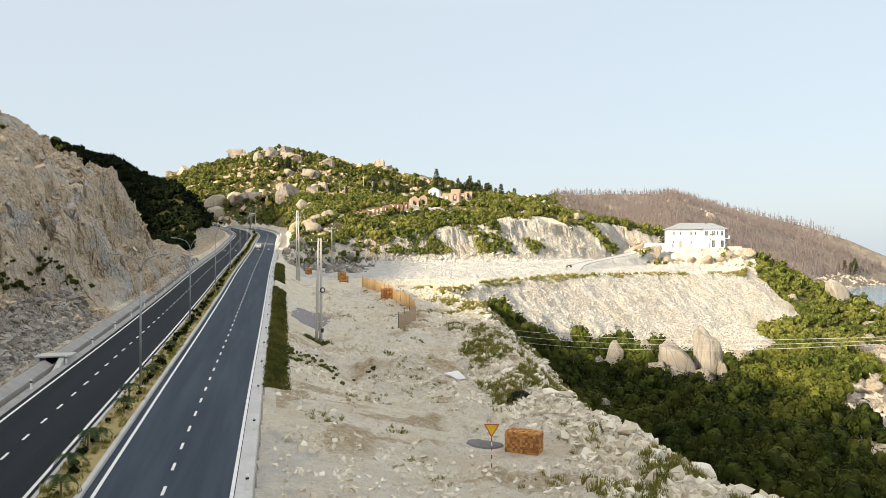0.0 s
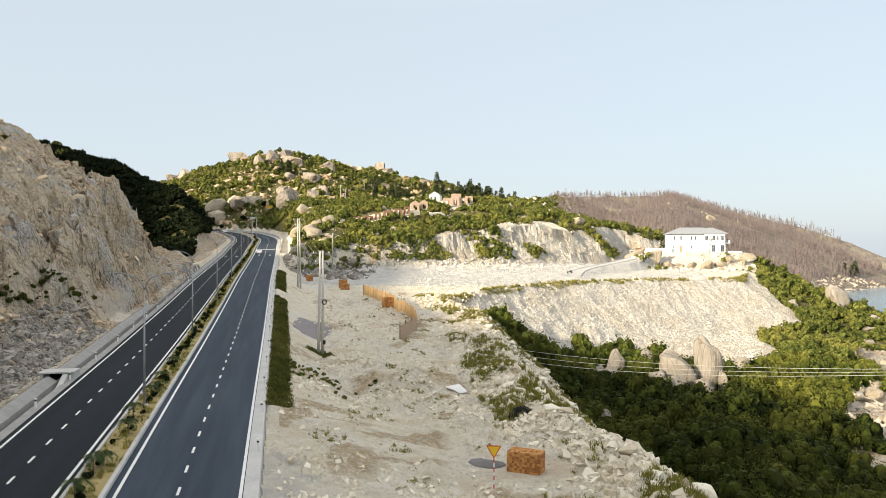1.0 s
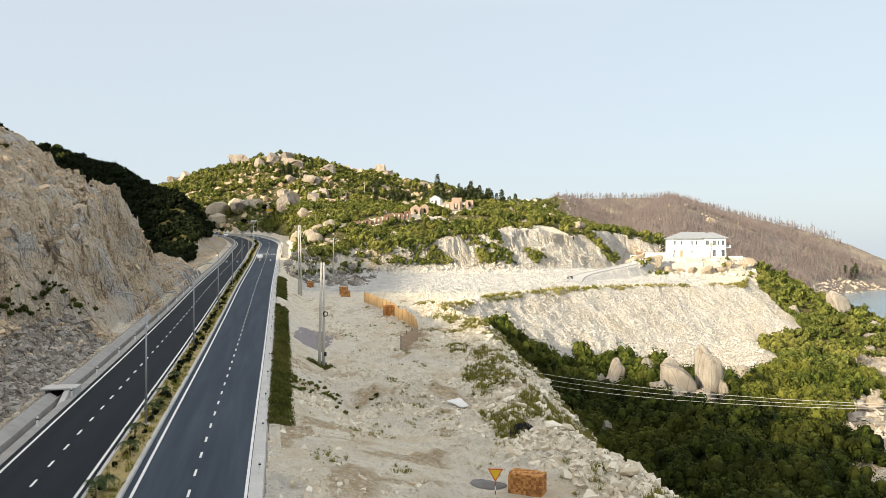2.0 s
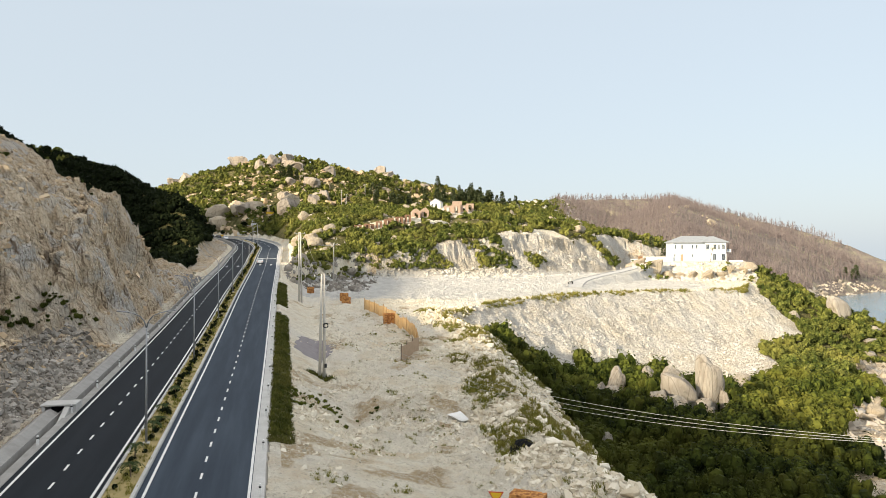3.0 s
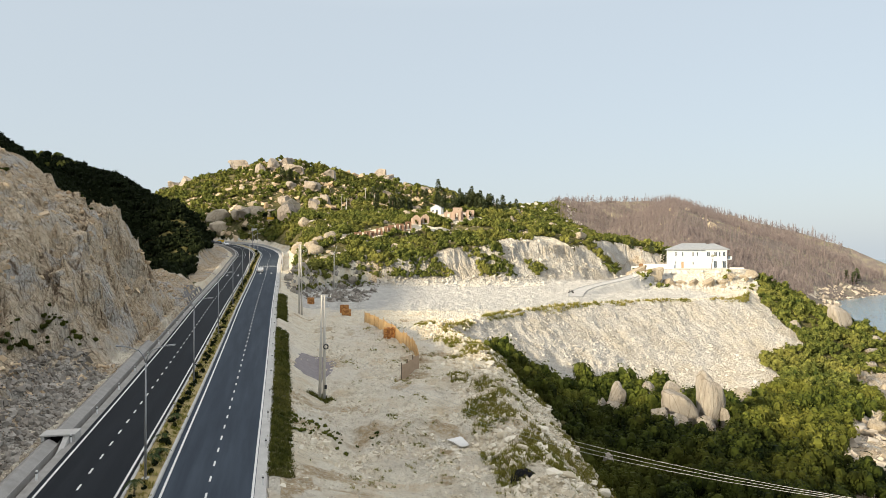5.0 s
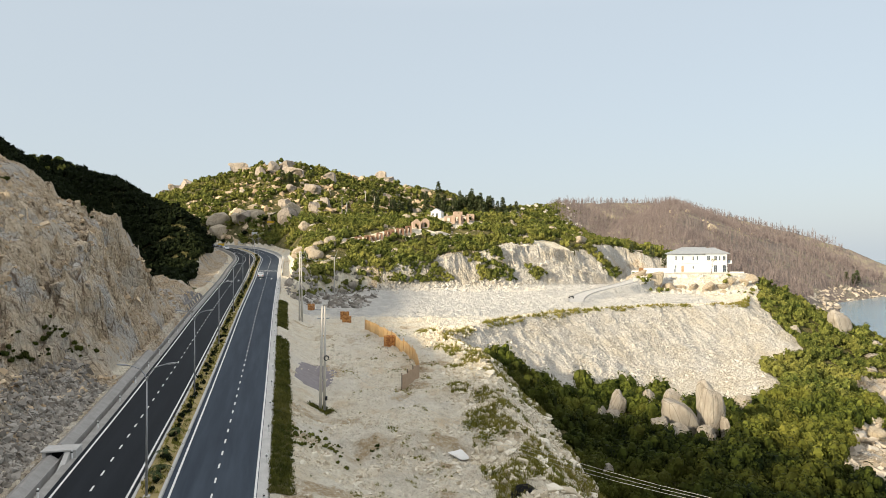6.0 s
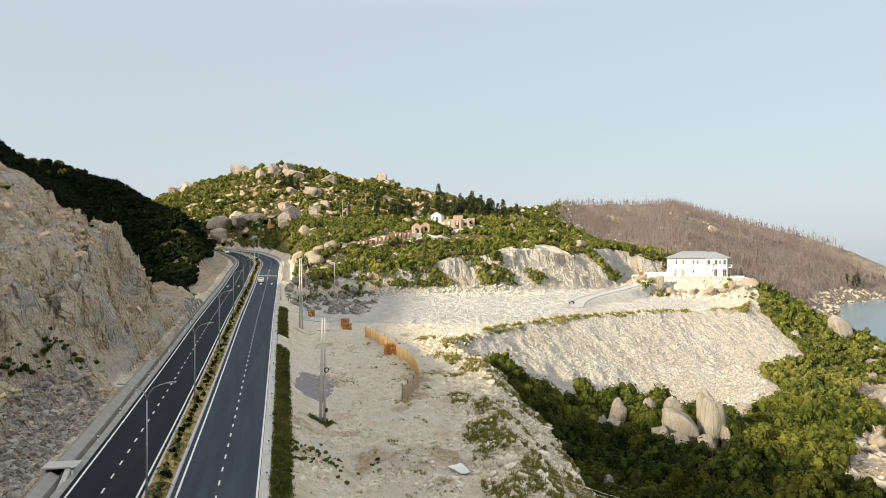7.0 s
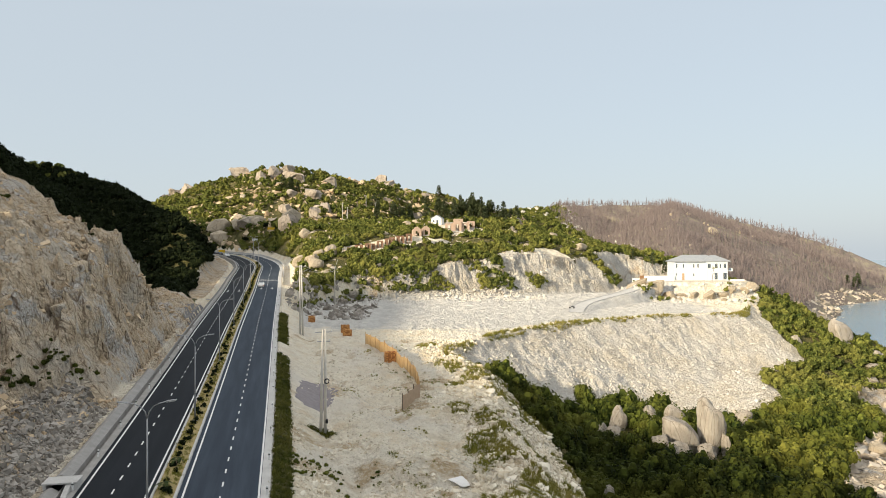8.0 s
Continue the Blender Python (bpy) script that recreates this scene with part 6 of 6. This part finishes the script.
tagged(mesh_object("road_ramp", ramp_rows.reshape(-1, 3), [f[::-1] for f in ramp_faces], M_CONCRETE), "curved pale concrete ramp with low kerbs", "ramp", kind="structure")


# ---- villa ----
def window_set(e, x, z, w, h, y, divided=1):
    fr = part("window", boxed(x, y - 0.03, z, w + 0.16, 0.10, h + 0.16, 0.01), M_WHITE, e)
    for k in range(divided):
        part("pane", boxed(x + (k - (divided - 1) / 2) * w / divided, y - 0.09, z, w / divided - 0.06, 0.03, h - 0.04), M_GLASS, fr)
    part("sill", boxed(x, y - 0.12, z - h / 2 - 0.1, w + 0.3, 0.2, 0.06), M_WHITE, fr)


def hip_roof(w, d, rise, over, z):
    bm = bmesh.new()
    a, b = w / 2 + over, d / 2 + over
    base = [bm.verts.new(q) for q in ((-a, -b, z), (a, -b, z), (a, b, z), (-a, b, z))]
    ridge = [bm.verts.new((-(a - b), 0, z + rise)), bm.verts.new((a - b, 0, z + rise))]
    for f in ((base[0], base[1], ridge[1], ridge[0]), (base[1], base[2], ridge[1]), (base[2], base[3], ridge[0], ridge[1]), (base[3], base[0], ridge[0]), tuple(base[::-1])):
        bm.faces.new(f)
    low = [bm.verts.new((v.co.x, v.co.y, z - 0.22)) for v in base]
    for k in range(4):
        bm.faces.new([base[k], low[k], low[(k + 1) % 4], base[(k + 1) % 4]])
    bm.faces.new(low[::-1])
    bmesh.ops.recalc_face_normals(bm, faces=bm.faces)
    return bm


M_VILLA = simple("villa_paint", (0.63, 0.68, 0.72), (0.57, 0.62, 0.66), 0.6, 0.7)


def villa(m):
    e = thing("villa", m, "two-storey white villa with a grey hip roof", "house")
    part("wall", boxed(-2.5, 5.5, 3.5, 17.5, 10, 7.4), M_VILLA, e)
    part("wall", boxed(7.0, 4.3, 3.5, 9.0, 11, 7.4), M_VILLA, e)
    r = hip_roof(21, 10.5, 2.4, 0.7, 7.35)
    bmesh.ops.translate(r, vec=(-0.7, 5.5, 0), verts=r.verts)
    part("roof", r, M_ROOF, e)
    r = hip_roof(11, 9.0, 2.2, 0.6, 7.42)
    bmesh.ops.translate(r, vec=(6.9, 3.4, 0), verts=r.verts)
    part("roof", r, M_ROOF, e)
    part("band_course", boxed(-2.55, 0.42, 3.75, 17.7, 0.2, 0.22), M_VILLA, e)
    part("plinth", boxed(0.2, 4.2, 0.0, 23.6, 12.4, 0.7), M_CONCRETE, e)
    for x, z, w, h in ((-10.2, 5.6, 0.6, 1.5), (-7.2, 5.6, 0.6, 1.5), (-2.6, 5.6, 0.6, 1.4), (-0.7, 5.6, 0.6, 1.4), (-2.6, 2.2, 0.55, 1.1), (-10.4, 2.4, 0.5, 0.9)):
        window_set(e, x, z, w, h, 0.5)
    for x, z, w, h, n in ((3.6, 5.6, 1.3, 1.7, 2), (6.7, 5.6, 1.2, 1.7, 2), (8.5, 5.6, 0.6, 1.6, 1), (10.5, 5.6, 1.1, 1.7, 2)):
        window_set(e, x, z, w, h, -1.2, n)
    for x, w, n in ((6.6, 1.4, 2), (11.0 - 0.2, 2.0, 3)):
        window_set(e, x, 1.75, w, 2.5, -1.2, n)
    door = part("door", boxed(-7.3, 0.44, 1.55, 1.05, 0.12, 2.4, 0.02), M_OCHRE, e)
    part("door_handle", boxed(-6.95, 0.36, 1.5, 0.05, 0.06, 0.2), M_STEEL, door)
    for x in (2.7, 11.5):
        part("corner_pilaster", boxed(x, -1.25, 3.5, 0.35, 0.2, 7.3), M_VILLA, e)
    part("balcony", boxed(13.0, 1.0, 3.7, 2.0, 4.0, 0.25), M_VILLA, e)
    part("balcony_rail", boxed(13.95, 1.0, 4.3, 0.12, 4.0, 1.0), M_VILLA, e)
    return e


villa(pose(93.4, 263.5, 11.15, 0, 0, -2) @ Matrix.Diagonal((0.82, 0.92, 0.98, 1)))


def garden_wall():
    e = thing("garden_wall", Matrix.Identity(4), "white rendered garden wall with a brown gate", "wall")
    for x0, x1 in ((68.5, 71.2), (72.9, 84.0)):
        m = pose((x0 + x1) / 2, 263.5, height((x0 + x1) / 2, 263.5))
        part("wall_length", boxed(0, 0, 0.55, x1 - x0, 0.25, 2.3, m=m), M_WHITE, e)
        part("coping", boxed(0, 0, 1.75, x1 - x0 + 0.1, 0.35, 0.12, m=m), M_WHITE, e)
    part("gate", boxed(72.05, 263.5, height(72, 263.5) + 0.8, 1.6, 0.12, 2.0, 0.02), M_WOODGATE, e)
    part("terrace_wall", boxed(105.5, 259.5, 11.3, 5, 0.3, 1.0), M_WHITE, e)
    return e


garden_wall()


def bare_tree(m):
    e = thing("bare_tree", m, "thin nearly leafless young tree before the villa", "tree")
    part("trunk", tube([(0, 0, -0.3), (0.15, 0, 1.8), (0.55, 0.1, 3.6), (0.7, 0.1, 5.0)], [0.11, 0.09, 0.06, 0.03], 7), M_TRUNK, e)
    for k in range(7):
        a, z = k * 2.4, 2.4 + 0.38 * k
        part("branch", tube([(0.14 * z, 0, z), (0.14 * z + 0.5 * math.cos(a), 0.5 * math.sin(a), z + 0.7), (0.14 * z + 0.8 * math.cos(a), 0.8 * math.sin(a), z + 1.3)], [0.035, 0.025, 0.01], 5), M_TRUNK, e)
    v, f = leaf_clump(60, 0.24, 1.1, 1.2, 5, 77)
    ob = new("crown", raw_mesh("crown", v[60:] + np.array([0.7, 0.1, 4.3]), f[45:] - 60, M_DRYGRASS))
    ob.parent = e
    return e


bare_tree(pose(95.2, 256.5, height(95.2, 256.5)))


# ---- unfinished brick huts and the small white house ----
def shell(m, w, d, h, gable, label, material):
    """An unfinished hut: four walls with openings, gabled or flat topped."""
    e = thing("brick_hut", m, label, "hut", "brick huts")
    t = 0.22
    for s, nm in ((-1, "front_wall"), (1, "back_wall")):
        bm = bmesh.new()
        y = s * (d - t) / 2
        box(bm, -w * 0.36, y, h / 2 - 0.3, w * 0.28, t, h + 0.6)
        box(bm, w * 0.36, y, h / 2 - 0.3, w * 0.28, t, h + 0.6)
        box(bm, 0, y, h - 0.2, w * 0.44, t, 0.4)
        if gable:
            a = [bm.verts.new(q) for q in ((-w / 2, y - t / 2, h), (w / 2, y - t / 2, h), (0, y - t / 2, h + w * 0.42))]
            b = [bm.verts.new((v.co.x, y + t / 2, v.co.z)) for v in a]
            bm.faces.new(a)
            bm.faces.new(b[::-1])
            for k in range(3):
                bm.faces.new([a[k], b[k], b[(k + 1) % 3], a[(k + 1) % 3]])
        part(nm, bm, material, e)
    for s in (-1, 1):
        part("side_wall", boxed(s * (w - t) / 2, 0, h / 2 - 0.3, t, d - 2 * t - 0.01, h + 0.58), material, e)
    part("floor_slab", boxed(0, 0, -0.1, w + 0.2, d + 0.2, 0.25), M_CONCRETE, e)
    return e


M_DULLBRICK = simple("dull_brick", (0.27, 0.165, 0.11), (0.20, 0.12, 0.08), 1.5, 0.95)
M_PINKBRICK = simple("pale_brick", (0.50, 0.38, 0.30), (0.42, 0.31, 0.24), 1.5, 0.95)
for k in range(9):
    x, y = -35.0 + k * 2.45 + 0.7 * (k % 3), 261.5 + k * 1.45
    shell(pose(x, y, height(x, y) + 0.1, 0, 0, 10 + 6 * (k % 2)), 2.1 + 0.4 * (k % 2), 2.8, 2.5 + 0.5 * ((k * 7) % 3) / 2, False, "roofless red-brick hut shell on a sandy terrace", M_DULLBRICK)
for x, y, w in ((-11.5, 284, 3.2), (-8.0, 286, 2.8)):
    shell(pose(x, y, height(x, y) + 0.1, 0, 0, 12), w, 4, 2.6, True, "gabled unplastered brick hut shell", M_PINKBRICK)
for k, (x, y, w, h) in enumerate(((1.4, 292, 3.2, 2.6), (4.6, 291, 3.4, 3.4), (8.0, 293, 3.2, 2.8), (5.2, 296, 3.6, 4.4), (10.4, 297, 3.0, 3.0))):
    shell(pose(x, y, height(x, y) + 0.1, 0, 0, 5), w, 3.4, h, k == 1, "tall unfinished brick frame on the knoll", M_PINKBRICK)


def small_house(m):
    e = thing("small_house", m, "small white house with a grey gable roof", "house")
    bm = boxed(0, 0, 1.2, 4.6, 5.5, 3.0)
    a = [bm.verts.new(q) for q in ((-2.3, -2.75, 2.7), (2.3, -2.75, 2.7), (0, -2.75, 4.1))]
    bm.faces.new(a)
    part("wall", bm, M_WHITE, e)
    for s in (-1, 1):
        part("roof_slope", boxed(0, 0, 0, 3.1, 6.1, 0.14, m=pose(s * 1.3, 0, 3.42, 0, s * 31.5, 0)), M_ROOF, e)
    part("door", boxed(0.5, -2.78, 1.0, 0.9, 0.08, 2.0), M_GLASS, e)
    part("window", boxed(-1.2, -2.78, 1.5, 0.8, 0.08, 0.9), M_GLASS, e)
    return e


small_house(pose(-3.5, 318, height(-3.5, 318) + 0.1, 0, 0, -12))

# ---- boards at the road's end ----
for x, y, w, c in ((-84, 345, 3.4, M_YELLOW), (-92, 347, 3.2, M_WHITE), (-75, 340, 3.8, M_YELLOW), (-110, 352, 3.0, M_YELLOW), (-100, 350, 2.4, M_WHITE)):
    e = thing("notice_board", pose(x, y, height(x, y), 0, 0, 8), "plain coloured notice board on two short posts", "board", "notice boards")
    part("panel", boxed(0, 0, 1.5, w, 0.08, 1.2), c, e)
    for s in (-1, 1):
        part("post", boxed(s * w * 0.4, 0.07, 0.9, 0.08, 0.08, 2.0), M_STEEL, e)


# ---- needle trees along the hill's shoulder ----
def needle_tree_meshes(seed):
    r = np.random.default_rng(seed)
    bm = tube([(0, 0, -0.4), (0.1, 0, 4.5), (0, 0.1, 9.5)], [0.2, 0.12, 0.03], 6)
    tr = bpy.data.meshes.new("trunk")
    bm.to_mesh(tr)
    bm.free()
    tr.materials.append(M_TRUNK)
    vs, fs = [], []
    for k in range(230):
        z = 1.2 + 8.6 * r.random()
        reach = 2.6 * (1 - (z - 1.2) / 9.6) ** 0.5 + 0.4
        a = r.uniform(0, 6.283)
        p0 = np.r_[np.cos(a) * reach * 0.15, np.sin(a) * reach * 0.15, z]
        p1 = np.r_[np.cos(a) * reach, np.sin(a) * reach, z + r.uniform(0.2, 1.3)] + r.normal(0, 0.12, 3)
        s = np.r_[-np.sin(a), np.cos(a), r.normal(0, 0.5)] * r.uniform(0.2, 0.42)
        b = len(vs)
        mid = (p0 + p1) / 2
        vs += [p0, mid - s, p1, mid + s]
        fs.append([b, b + 1, b + 2, b + 3])
    return tr, raw_mesh("crown", np.array(vs), np.array(fs), M_NEEDLE)


NEEDLES = [needle_tree_meshes(s) for s in range(4)]


def needle_tree(x, y, s, k):
    e = thing("needle_tree", pose(x, y, height(x, y), 0, 0, k * 67) @ Matrix.Diagonal((s, s, s, 1)), "dark green feathery needle tree on the hill shoulder", "tree", "needle trees")
    tr, cr = NEEDLES[k % 4]
    for nm, me in (("trunk", tr), ("crown", cr)):
        ob = new(nm, me)
        ob.parent = e
    return e


k = 0
for x0, y0, n, sx, sy, s0 in ((16, 552, 70, 24, 18, 0.95), (40, 530, 14, 16, 20, 0.9), (-105, 470, 4, 6, 6, 0.9), (-38, 470, 12, 14, 18, 0.9), (60, 500, 8, 16, 20, 0.9), (84, 300, 3, 8, 5, 0.5), (-30, 560, 8, 14, 20, 0.6), (360, 640, 3, 10, 8, 1.2)):
    for _ in range(n):
        needle_tree(x0 + rng.normal(0, sx * 0.6), y0 + rng.normal(0, sy * 0.6), s0 * rng.uniform(0.75, 1.2), k)
        k += 1
# shade trees at the road's end
for x, y, s in ((-100, 356, 0.8), (-112, 362, 0.7), (-88, 352, 0.8), (-82, 350, 0.9), (-78, 346, 0.8)):
    v, f = leaf_clump(160, 0.7, 2.2, 3.2, 6, int(-x))
    e = thing("shade_tree", pose(x, y, height(x, y)), "small round dark green tree by the road's end", "tree", "shade trees")
    part("trunk", tube([(0, 0, -0.3), (0.1, 0, 1.5)], [0.16, 0.1], 7), M_TRUNK, e)
    ob = new("crown", raw_mesh("crown", v * s + np.array([0, 0, 1.0]), f, M_LEAF_DARK))
    ob.parent = e
